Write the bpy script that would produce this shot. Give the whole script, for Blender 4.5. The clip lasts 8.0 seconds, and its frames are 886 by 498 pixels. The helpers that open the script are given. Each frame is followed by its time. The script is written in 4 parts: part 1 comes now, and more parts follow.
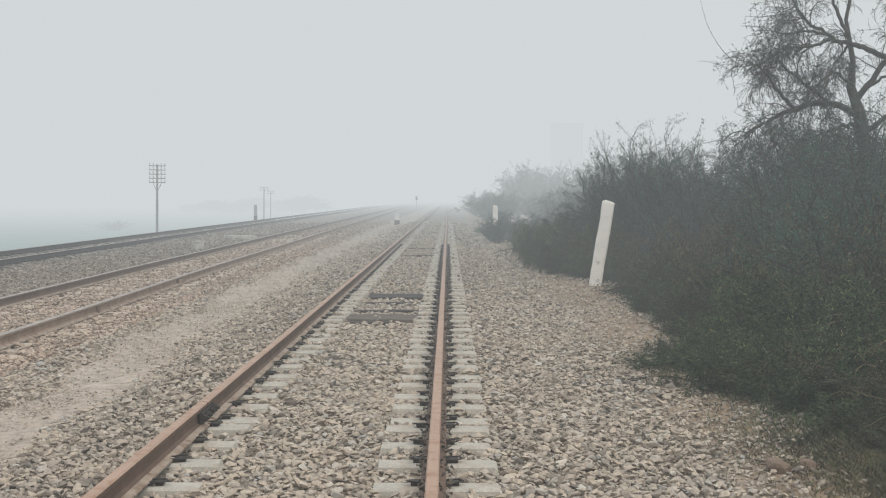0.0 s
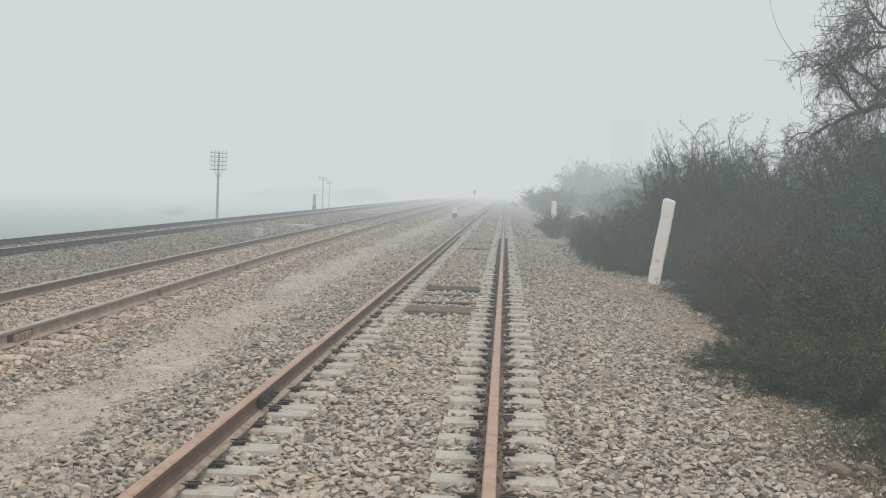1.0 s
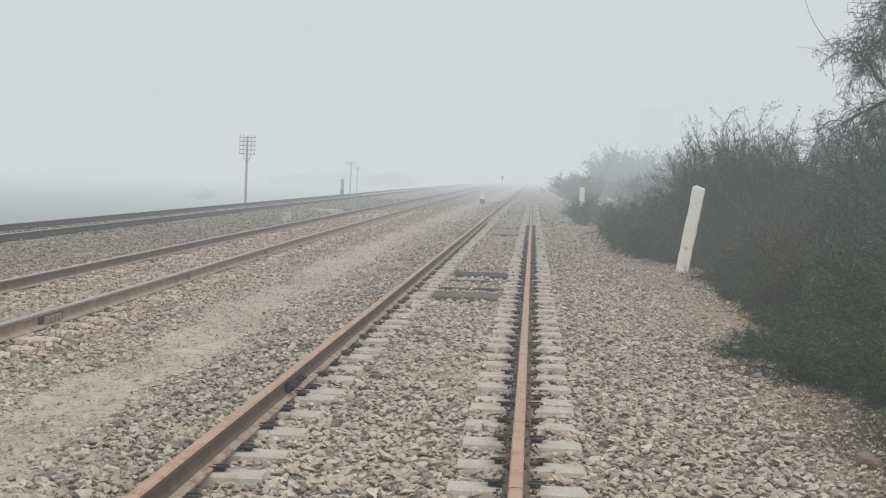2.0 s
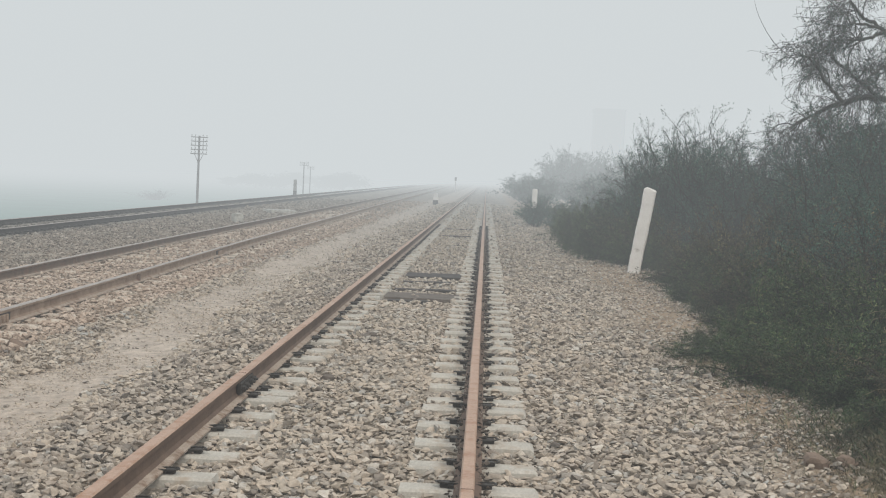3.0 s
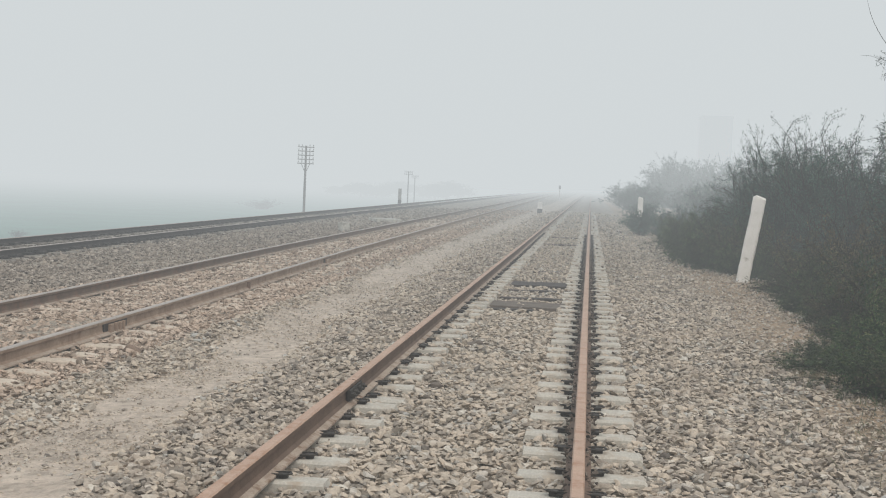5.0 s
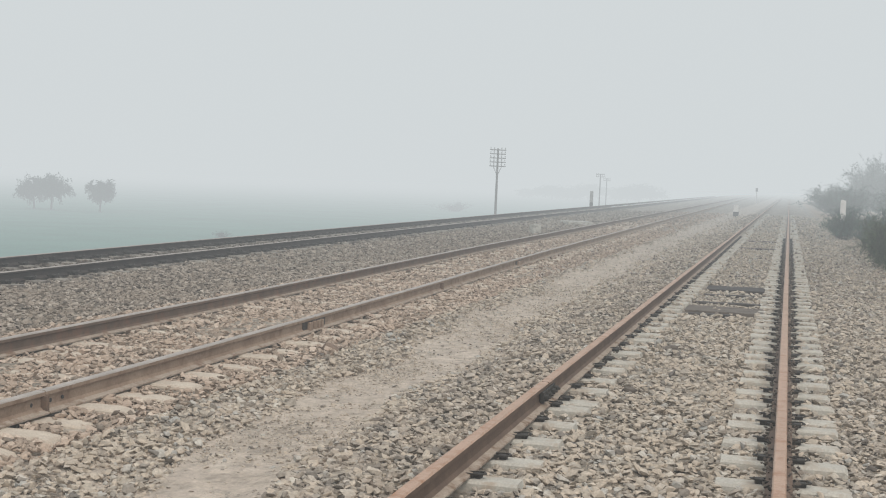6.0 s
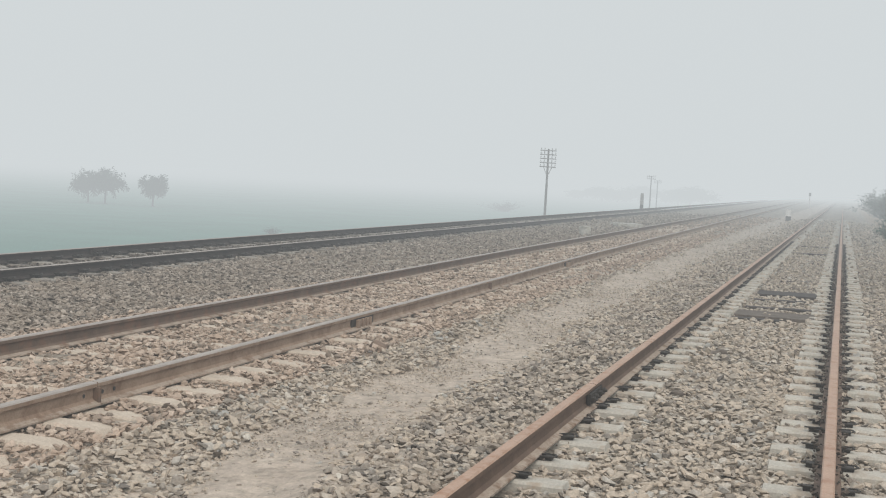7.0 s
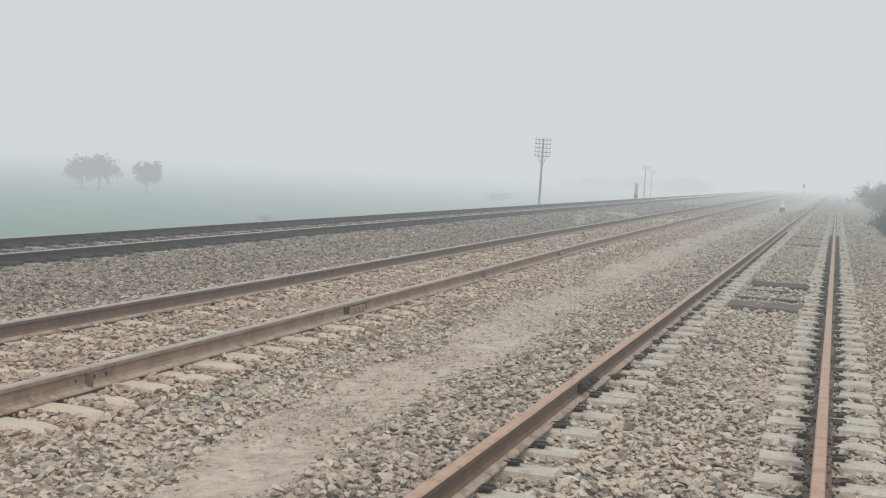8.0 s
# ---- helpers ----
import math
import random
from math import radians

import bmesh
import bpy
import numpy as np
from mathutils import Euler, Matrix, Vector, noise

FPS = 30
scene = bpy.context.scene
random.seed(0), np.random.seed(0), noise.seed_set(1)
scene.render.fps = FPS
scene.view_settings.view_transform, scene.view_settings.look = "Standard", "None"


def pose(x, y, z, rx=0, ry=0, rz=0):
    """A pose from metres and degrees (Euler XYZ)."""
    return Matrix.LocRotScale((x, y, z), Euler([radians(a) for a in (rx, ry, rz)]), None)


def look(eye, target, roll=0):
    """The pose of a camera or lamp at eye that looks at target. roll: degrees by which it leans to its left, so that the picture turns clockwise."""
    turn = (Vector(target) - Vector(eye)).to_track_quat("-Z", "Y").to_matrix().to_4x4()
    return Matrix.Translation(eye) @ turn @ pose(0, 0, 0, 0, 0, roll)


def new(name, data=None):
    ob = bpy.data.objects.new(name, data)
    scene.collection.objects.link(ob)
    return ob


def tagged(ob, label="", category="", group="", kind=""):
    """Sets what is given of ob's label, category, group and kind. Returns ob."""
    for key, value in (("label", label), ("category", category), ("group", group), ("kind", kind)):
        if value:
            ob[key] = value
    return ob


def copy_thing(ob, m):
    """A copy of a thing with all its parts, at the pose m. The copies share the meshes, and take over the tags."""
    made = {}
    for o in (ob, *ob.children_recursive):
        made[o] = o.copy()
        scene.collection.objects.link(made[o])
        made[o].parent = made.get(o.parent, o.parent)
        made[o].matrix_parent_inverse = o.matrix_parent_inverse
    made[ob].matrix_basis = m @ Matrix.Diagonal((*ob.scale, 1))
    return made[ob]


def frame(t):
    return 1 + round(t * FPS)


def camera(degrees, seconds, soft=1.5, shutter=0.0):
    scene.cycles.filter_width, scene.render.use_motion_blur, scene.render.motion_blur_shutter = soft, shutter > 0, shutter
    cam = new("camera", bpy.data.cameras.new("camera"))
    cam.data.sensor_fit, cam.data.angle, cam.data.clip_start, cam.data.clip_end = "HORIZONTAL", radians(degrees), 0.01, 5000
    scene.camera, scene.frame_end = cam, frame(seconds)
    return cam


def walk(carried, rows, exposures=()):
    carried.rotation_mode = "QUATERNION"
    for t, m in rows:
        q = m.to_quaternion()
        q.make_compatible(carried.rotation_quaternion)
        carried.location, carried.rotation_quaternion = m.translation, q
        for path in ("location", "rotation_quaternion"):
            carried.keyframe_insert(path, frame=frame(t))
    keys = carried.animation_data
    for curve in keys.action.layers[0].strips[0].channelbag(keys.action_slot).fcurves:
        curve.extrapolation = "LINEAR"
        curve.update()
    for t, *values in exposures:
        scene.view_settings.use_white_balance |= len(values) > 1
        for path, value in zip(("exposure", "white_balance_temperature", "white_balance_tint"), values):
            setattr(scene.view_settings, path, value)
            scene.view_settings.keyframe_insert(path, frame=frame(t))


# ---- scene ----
cam = camera(39.5, 8.0, 1.15)
PATH = [
    (0.0, 0.951, 0.015, 1.689, 0.22, -2.30, -0.24),
    (0.1, 0.945, 0.014, 1.688, 0.32, -2.12, -0.38),
    (0.2, 0.939, 0.012, 1.686, 0.44, -2.04, -0.51),
    (0.3, 0.933, 0.011, 1.685, 0.60, -1.98, -0.65),
    (0.4, 0.927, 0.009, 1.683, 0.90, -1.93, -0.78),
    (0.5, 0.921, 0.008, 1.682, 1.33, -1.89, -0.92),
    (0.6, 0.919, 0.009, 1.681, 1.65, -1.93, -1.08),
    (0.7, 0.916, 0.009, 1.680, 2.02, -2.04, -1.24),
    (0.8, 0.914, 0.010, 1.679, 2.30, -2.18, -1.41),
    (0.9, 0.911, 0.010, 1.678, 2.60, -2.37, -1.57),
    (1.0, 0.909, 0.011, 1.677, 2.90, -2.64, -1.73),
    (1.1, 0.906, 0.013, 1.677, 3.22, -2.96, -1.79),
    (1.2, 0.904, 0.015, 1.676, 3.43, -3.11, -1.86),
    (1.3, 0.901, 0.016, 1.676, 3.71, -3.27, -1.92),
    (1.4, 0.899, 0.018, 1.675, 3.92, -3.30, -1.99),
    (1.5, 0.896, 0.020, 1.675, 4.03, -3.35, -2.05),
    (1.6, 0.897, 0.020, 1.675, 4.23, -3.35, -2.07),
    (1.7, 0.897, 0.020, 1.676, 4.31, -3.35, -2.09),
    (2.8, 0.903, 0.023, 1.679, 2.61, -3.30, -2.30),
    (2.9, 0.903, 0.023, 1.680, 2.30, -3.28, -2.32),
    (3.0, 0.904, 0.023, 1.680, 2.02, -3.22, -2.34),
    (3.1, 0.905, 0.024, 1.680, 1.74, -3.22, -2.38),
    (3.2, 0.906, 0.026, 1.680, 1.46, -3.20, -2.42),
    (3.3, 0.908, 0.027, 1.679, 1.29, -3.18, -2.46),
    (3.4, 0.909, 0.029, 1.679, 1.11, -3.17, -2.50),
    (3.5, 0.910, 0.030, 1.679, 0.96, -3.13, -2.54),
    (3.6, 0.910, 0.028, 1.680, 0.86, -3.11, -2.47),
    (3.7, 0.910, 0.027, 1.680, 0.81, -3.12, -2.39),
    (3.8, 0.911, 0.025, 1.681, 0.79, -3.11, -2.32),
    (3.9, 0.911, 0.024, 1.681, 0.81, -3.13, -2.24),
    (4.0, 0.911, 0.022, 1.682, 0.99, -3.13, -2.17),
    (4.1, 0.907, 0.019, 1.682, 1.24, -3.13, -2.17),
    (4.2, 0.904, 0.017, 1.681, 1.64, -3.12, -2.16),
    (5.3, 0.865, -0.013, 1.679, 9.59, -2.97, -2.14),
    (5.4, 0.862, -0.015, 1.678, 10.59, -3.01, -2.13),
    (5.5, 0.858, -0.018, 1.678, 11.53, -3.05, -2.13),
    (5.6, 0.856, -0.016, 1.677, 12.43, -3.04, -2.12),
    (5.7, 0.854, -0.013, 1.676, 13.33, -3.09, -2.11),
    (5.8, 0.852, -0.011, 1.676, 14.22, -3.11, -2.10),
    (5.9, 0.850, -0.008, 1.675, 14.99, -3.13, -2.09),
    (6.0, 0.848, -0.006, 1.674, 15.68, -3.21, -2.08),
    (6.1, 0.849, -0.011, 1.674, 16.31, -3.23, -2.14),
    (6.2, 0.850, -0.015, 1.675, 16.83, -3.26, -2.20),
    (6.3, 0.851, -0.020, 1.675, 17.28, -3.26, -2.27),
    (6.4, 0.852, -0.024, 1.676, 17.65, -3.29, -2.33),
    (6.5, 0.853, -0.029, 1.676, 17.87, -3.33, -2.39),
    (6.7, 0.852, -0.029, 1.676, 18.11, -3.33, -2.59),
    (6.9, 0.851, -0.029, 1.675, 18.04, -3.32, -2.80),
    (7.0, 0.851, -0.029, 1.675, 17.99, -3.33, -2.90),
    (7.2, 0.851, -0.028, 1.673, 17.76, -3.45, -3.04),
    (7.4, 0.852, -0.027, 1.672, 17.33, -3.62, -3.18),
    (7.5, 0.852, -0.027, 1.671, 17.06, -3.74, -3.25),
    (7.6, 0.852, -0.026, 1.670, 16.94, -3.79, -3.27),
    (7.8, 0.853, -0.024, 1.668, 16.85, -3.85, -3.31),
    (8.0, 0.853, -0.022, 1.666, 17.74, -3.84, -3.35),
]
walk(cam, [(t, pose(x, y, z, 90 + pitch, roll, yaw)) for t, x, y, z, yaw, pitch, roll in PATH])

# ---- world: a foggy winter morning, the sun hidden ----
FOG = 0.0057          # extinction per metre
FOG_LIGHT = (0.642, 0.682, 0.697)
world = bpy.data.worlds.new("foggy_sky")
scene.world = world
world.use_nodes = True
wn, wl = world.node_tree.nodes, world.node_tree.links
sky = wn.new("ShaderNodeTexSky")
sky.sky_type, sky.sun_disc = "NISHITA", False
sky.sun_elevation, sky.sun_rotation = radians(28), radians(150)
wn["Background"].inputs["Strength"].default_value = 0.1
wl.new(sky.outputs["Color"], wn["Background"].inputs["Color"])
fog_absorb, fog_glow, fog_mix = wn.new("ShaderNodeVolumeAbsorption"), wn.new("ShaderNodeEmission"), wn.new("ShaderNodeAddShader")
fog_absorb.inputs["Color"].default_value = (0, 0, 0, 1)
fog_absorb.inputs["Density"].default_value = FOG
fog_glow.inputs["Color"].default_value = (*FOG_LIGHT, 1)
fog_glow.inputs["Strength"].default_value = FOG
wl.new(fog_absorb.outputs[0], fog_mix.inputs[0])
wl.new(fog_glow.outputs[0], fog_mix.inputs[1])
wl.new(fog_mix.outputs[0], wn["World Output"].inputs["Volume"])
# added area lamp brightens the ground, for the hidden sun high in the south
veiled_sun_fill = new("veiled_sun_fill", bpy.data.lights.new("veiled_sun_fill", "AREA"))
veiled_sun_fill.data.shape, veiled_sun_fill.data.size = "DISK", 70
veiled_sun_fill.data.energy, veiled_sun_fill.data.color = 52000, (1, 0.885, 0.755)
veiled_sun_fill.matrix_world = look((22, -26, 58), (-2, 14, 0))
scene.view_settings.exposure = 0.0


# ---- materials ----
def mat(name):
    m = bpy.data.materials.new(name)
    m.use_nodes = True
    return m, m.node_tree.nodes, m.node_tree.links, m.node_tree.nodes["Principled BSDF"]


def noise_tex(n, l, scale, detail=4, rough=0.6, obj=False):
    co = n.new("ShaderNodeTexCoord")
    t = n.new("ShaderNodeTexNoise")
    t.inputs["Scale"].default_value, t.inputs["Detail"].default_value, t.inputs["Roughness"].default_value = scale, detail, rough
    if obj:
        l.new(co.outputs["Object"], t.inputs["Vector"])
    else:
        g = n.new("ShaderNodeNewGeometry")
        l.new(g.outputs["Position"], t.inputs["Vector"])
    return t.outputs["Fac"]


def ramp(n, l, fac, stops):
    r = n.new("ShaderNodeValToRGB")
    e = r.color_ramp.elements
    while len(e) < len(stops):
        e.new(0.5)
    for el, (p, c) in zip(e, stops):
        el.position, el.color = p, (*c, 1)
    l.new(fac, r.inputs["Fac"])
    return r.outputs["Color"]


def mix(n, l, fac, a, b, mode="MIX"):
    m = n.new("ShaderNodeMix")
    m.data_type, m.blend_type = "RGBA", mode
    for sock, v in ((m.inputs["Factor"], fac), (m.inputs["A"], a), (m.inputs["B"], b)):
        if isinstance(v, (int, float)):
            sock.default_value = v
        elif isinstance(v, tuple):
            sock.default_value = (*v, 1)
        else:
            l.new(v, sock)
    return m.outputs["Result"]


def bump(n, l, b, height, strength=0.3, dist=0.01):
    k = n.new("ShaderNodeBump")
    k.inputs["Strength"].default_value, k.inputs["Distance"].default_value = strength, dist
    l.new(height, k.inputs["Height"])
    l.new(k.outputs["Normal"], b.inputs["Normal"])


def surface(name, stops, scale=8.0, fine=60.0, rough=0.85, metal=0.0, bumpy=0.3, depth=0.004, wear=None, wear_scale=3.0, wear_at=(0.5, 0.65)):
    """Two scales of variation, a wear tint and fine relief."""
    m, n, l, b = mat(name)
    big, small = noise_tex(n, l, scale), noise_tex(n, l, fine, 5)
    c = ramp(n, l, big, stops)
    c = mix(n, l, 0.35, c, ramp(n, l, small, [(0.3, (0.25, 0.25, 0.25)), (0.7, (0.75, 0.75, 0.75))]), "OVERLAY")
    if wear:
        w = ramp(n, l, noise_tex(n, l, wear_scale, 6, 0.7), [(wear_at[0], (0, 0, 0)), (wear_at[1], (1, 1, 1))])
        c = mix(n, l, w, c, wear)
    l.new(c, b.inputs["Base Color"])
    b.inputs["Roughness"].default_value, b.inputs["Metallic"].default_value = rough, metal
    bump(n, l, b, small, bumpy, depth)
    return m


def stone_material(name, stops, dust):
    m, n, l, b = mat(name)
    g = n.new("ShaderNodeNewGeometry")
    oi = n.new("ShaderNodeObjectInfo")
    add = n.new("ShaderNodeMath")
    add.operation = "ADD"
    l.new(g.outputs["Random Per Island"], add.inputs[0])
    l.new(oi.outputs["Random"], add.inputs[1])
    fr = n.new("ShaderNodeMath")
    fr.operation = "FRACT"
    l.new(add.outputs[0], fr.inputs[0])
    c = ramp(n, l, fr.outputs[0], stops)
    c = mix(n, l, ramp(n, l, noise_tex(n, l, 1.3, 4), [(0.4, (0, 0, 0)), (0.68, (0.75, 0.75, 0.75))]), c, dust)
    small = noise_tex(n, l, 55, 5, 0.65)
    c = mix(n, l, 0.45, c, ramp(n, l, small, [(0.3, (0.25, 0.25, 0.25)), (0.7, (0.78, 0.78, 0.78))]), "OVERLAY")
    l.new(c, b.inputs["Base Color"])
    b.inputs["Roughness"].default_value = 0.9
    bump(n, l, b, small, 0.5, 0.006)
    return m


M_STONE = stone_material("ballast_stone", [(0.0, (0.14, 0.128, 0.118)), (0.16, (0.29, 0.262, 0.23)), (0.4, (0.42, 0.37, 0.31)), (0.6, (0.48, 0.41, 0.34)), (0.8, (0.52, 0.46, 0.39)), (0.93, (0.36, 0.36, 0.35)), (1.0, (0.60, 0.56, 0.50))], (0.45, 0.385, 0.32))
M_STONE_GREY = stone_material("grey_ballast_stone", [(0.0, (0.115, 0.105, 0.097)), (0.25, (0.225, 0.202, 0.178)), (0.5, (0.315, 0.278, 0.242)), (0.8, (0.39, 0.343, 0.298)), (1.0, (0.52, 0.475, 0.425))], (0.36, 0.302, 0.25))
M_STONE_TAN = stone_material("tan_ballast_stone", [(0.0, (0.17, 0.145, 0.12)), (0.25, (0.325, 0.262, 0.215)), (0.6, (0.44, 0.352, 0.29)), (1.0, (0.58, 0.485, 0.41))], (0.425, 0.328, 0.26))
M_STONE_FAR = stone_material("brown_grey_ballast_stone", [(0.0, (0.075, 0.066, 0.058)), (0.25, (0.182, 0.157, 0.134)), (0.5, (0.272, 0.234, 0.20)), (0.8, (0.35, 0.302, 0.26)), (1.0, (0.49, 0.435, 0.385))], (0.31, 0.258, 0.212))
M_STONE_OIL = stone_material("oil_stained_stone", [(0.0, (0.022, 0.019, 0.017)), (0.35, (0.07, 0.058, 0.049)), (0.7, (0.16, 0.13, 0.108)), (1.0, (0.32, 0.275, 0.235))], (0.10, 0.08, 0.066))
M_RUST = surface("rusty_rail", [(0.3, (0.105, 0.068, 0.049)), (0.7, (0.17, 0.113, 0.082))], 5, 90, 0.75, 0.0, 0.25, 0.002)
M_RUST_TOP = surface("rail_top_pink_rust", [(0.3, (0.38, 0.255, 0.19)), (0.7, (0.46, 0.315, 0.24))], 4, 120, 0.55, 0.0, 0.15, 0.001, (0.33, 0.18, 0.11), 7.0)
M_RUST_DUST = surface("dusty_rust_rail", [(0.3, (0.12, 0.085, 0.066)), (0.7, (0.19, 0.138, 0.105))], 4, 80, 0.85, 0.0, 0.25, 0.002, (0.20, 0.12, 0.085), 6.0)
M_RUST_PALE = surface("pale_dust_rail", [(0.3, (0.25, 0.18, 0.135)), (0.7, (0.37, 0.28, 0.215))], 4, 80, 0.9, 0.0, 0.25, 0.002, (0.22, 0.15, 0.11), 6.0)
M_BLOCK = surface("pale_concrete", [(0.3, (0.40, 0.39, 0.355)), (0.7, (0.56, 0.545, 0.50))], 5, 50, 0.9, 0.0, 0.4, 0.004, (0.25, 0.24, 0.215), 4.0)
M_MARKER = surface("grimy_white_paint", [(0.3, (0.30, 0.30, 0.29)), (0.7, (0.45, 0.445, 0.43))], 3, 40, 0.9)
M_FOOT = surface("dust_on_rail_foot", [(0.3, (0.30, 0.24, 0.195)), (0.7, (0.42, 0.355, 0.30))], 5, 70, 0.95, 0.0, 0.3, 0.003, (0.20, 0.13, 0.09), 6.0)
M_RAIL_SHINE = surface("worn_rail_top", [(0.3, (0.33, 0.29, 0.265)), (0.7, (0.45, 0.405, 0.375))], 3, 150, 0.5, 0.25, 0.1, 0.001)
M_RUST_DARK = surface("dark_rust_rail", [(0.3, (0.024, 0.018, 0.016)), (0.7, (0.052, 0.038, 0.032))], 4, 80, 0.75, 0.0, 0.2, 0.002)
M_CONCRETE = surface("sleeper_concrete", [(0.3, (0.42, 0.405, 0.37)), (0.7, (0.52, 0.50, 0.455))], 6, 70, 0.9, 0.0, 0.4, 0.004, (0.40, 0.34, 0.28), 5.0)
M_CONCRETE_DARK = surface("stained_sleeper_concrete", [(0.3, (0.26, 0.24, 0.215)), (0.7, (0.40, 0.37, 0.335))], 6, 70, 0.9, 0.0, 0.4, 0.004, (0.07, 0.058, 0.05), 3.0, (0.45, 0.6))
M_CONCRETE_TAN = surface("dusty_sleeper_concrete", [(0.3, (0.47, 0.405, 0.34)), (0.7, (0.57, 0.50, 0.425))], 6, 70, 0.95, 0.0, 0.4, 0.004)
M_ROCK = surface("brown_rock", [(0.3, (0.145, 0.105, 0.08)), (0.7, (0.25, 0.185, 0.145))], 7, 60, 0.95, 0.0, 0.6, 0.008)
M_CLIP = surface("oily_black_steel_and_gap_shade", [(0.3, (0.02, 0.018, 0.016)), (0.7, (0.045, 0.038, 0.033))], 20, 120, 0.55, 0.0, 0.2, 0.002)
M_TIMBER = surface("weathered_timber", [(0.3, (0.095, 0.08, 0.068)), (0.7, (0.16, 0.135, 0.115))], 4, 60, 0.9, 0.0, 0.5, 0.006)
M_TIMBER_DARK = surface("creosoted_timber_and_gap_shade", [(0.3, (0.03, 0.026, 0.024)), (0.7, (0.065, 0.055, 0.05))], 4, 60, 0.8, 0.0, 0.5, 0.006)
M_WHITEWASH = surface("chipped_whitewash", [(0.3, (0.72, 0.71, 0.69)), (0.7, (0.80, 0.79, 0.77))], 4, 50, 0.9, 0.0, 0.4, 0.004, (0.46, 0.44, 0.41), 7.0, (0.60, 0.72))
M_BLACK = surface("faded_black_paint_and_hole_shade", [(0.3, (0.03, 0.03, 0.032)), (0.7, (0.06, 0.06, 0.062))], 4, 50, 0.7)
M_POLE = surface("weathered_pole_steel", [(0.3, (0.17, 0.17, 0.17)), (0.7, (0.25, 0.245, 0.24))], 3, 40, 0.7)
M_INSUL = surface("porcelain_insulator", [(0.3, (0.30, 0.30, 0.29)), (0.7, (0.42, 0.42, 0.40))], 10, 60, 0.35)
M_BUILD = surface("grey_plaster", [(0.3, (0.30, 0.31, 0.32)), (0.7, (0.38, 0.39, 0.40))], 0.4, 5, 0.9)
M_BARK = surface("grey_bark", [(0.3, (0.027, 0.027, 0.025)), (0.7, (0.055, 0.052, 0.047))], 9, 70, 0.95, 0.0, 0.7, 0.01)


def leaf_material(name, stops):
    m, n, l, b = mat(name)
    g = n.new("ShaderNodeNewGeometry")
    c = ramp(n, l, g.outputs["Random Per Island"], stops)
    c = mix(n, l, 0.7, c, ramp(n, l, noise_tex(n, l, 1.3, 4), [(0.35, (0.16, 0.16, 0.17)), (0.66, (0.84, 0.82, 0.76))]), "OVERLAY")
    c = mix(n, l, 0.6, c, ramp(n, l, noise_tex(n, l, 4.5, 3), [(0.38, (0.14, 0.14, 0.15)), (0.60, (0.84, 0.83, 0.76))]), "OVERLAY")
    l.new(c, b.inputs["Base Color"])
    b.inputs["Roughness"].default_value = 0.75
    b.inputs["Transmission Weight"].default_value = 0.0
    return m


M_LEAF = leaf_material("thorn_scrub_leaf", [(0.0, (0.018, 0.058, 0.051)), (0.5, (0.034, 0.092, 0.078)), (0.9, (0.060, 0.120, 0.092)), (1.0, (0.11, 0.125, 0.08))])
M_LEAF_GREEN = leaf_material("green_scrub_leaf", [(0.0, (0.008, 0.025, 0.010)), (0.45, (0.025, 0.058, 0.022)), (0.8, (0.062, 0.100, 0.042)), (1.0, (0.13, 0.14, 0.07))])
M_STALK = leaf_material("dry_stalk", [(0.0, (0.07, 0.066, 0.045)), (0.5, (0.14, 0.125, 0.08)), (1.0, (0.27, 0.23, 0.15))])
M_LEAF_DRY = leaf_material("dry_scrub_leaf", [(0.0, (0.038, 0.042, 0.03)), (0.5, (0.065, 0.066, 0.042)), (1.0, (0.14, 0.115, 0.068))])
M_GRASS_DRY = leaf_material("dry_grass", [(0.0, (0.04, 0.045, 0.026)), (0.6, (0.085, 0.08, 0.048)), (1.0, (0.22, 0.175, 0.11))])


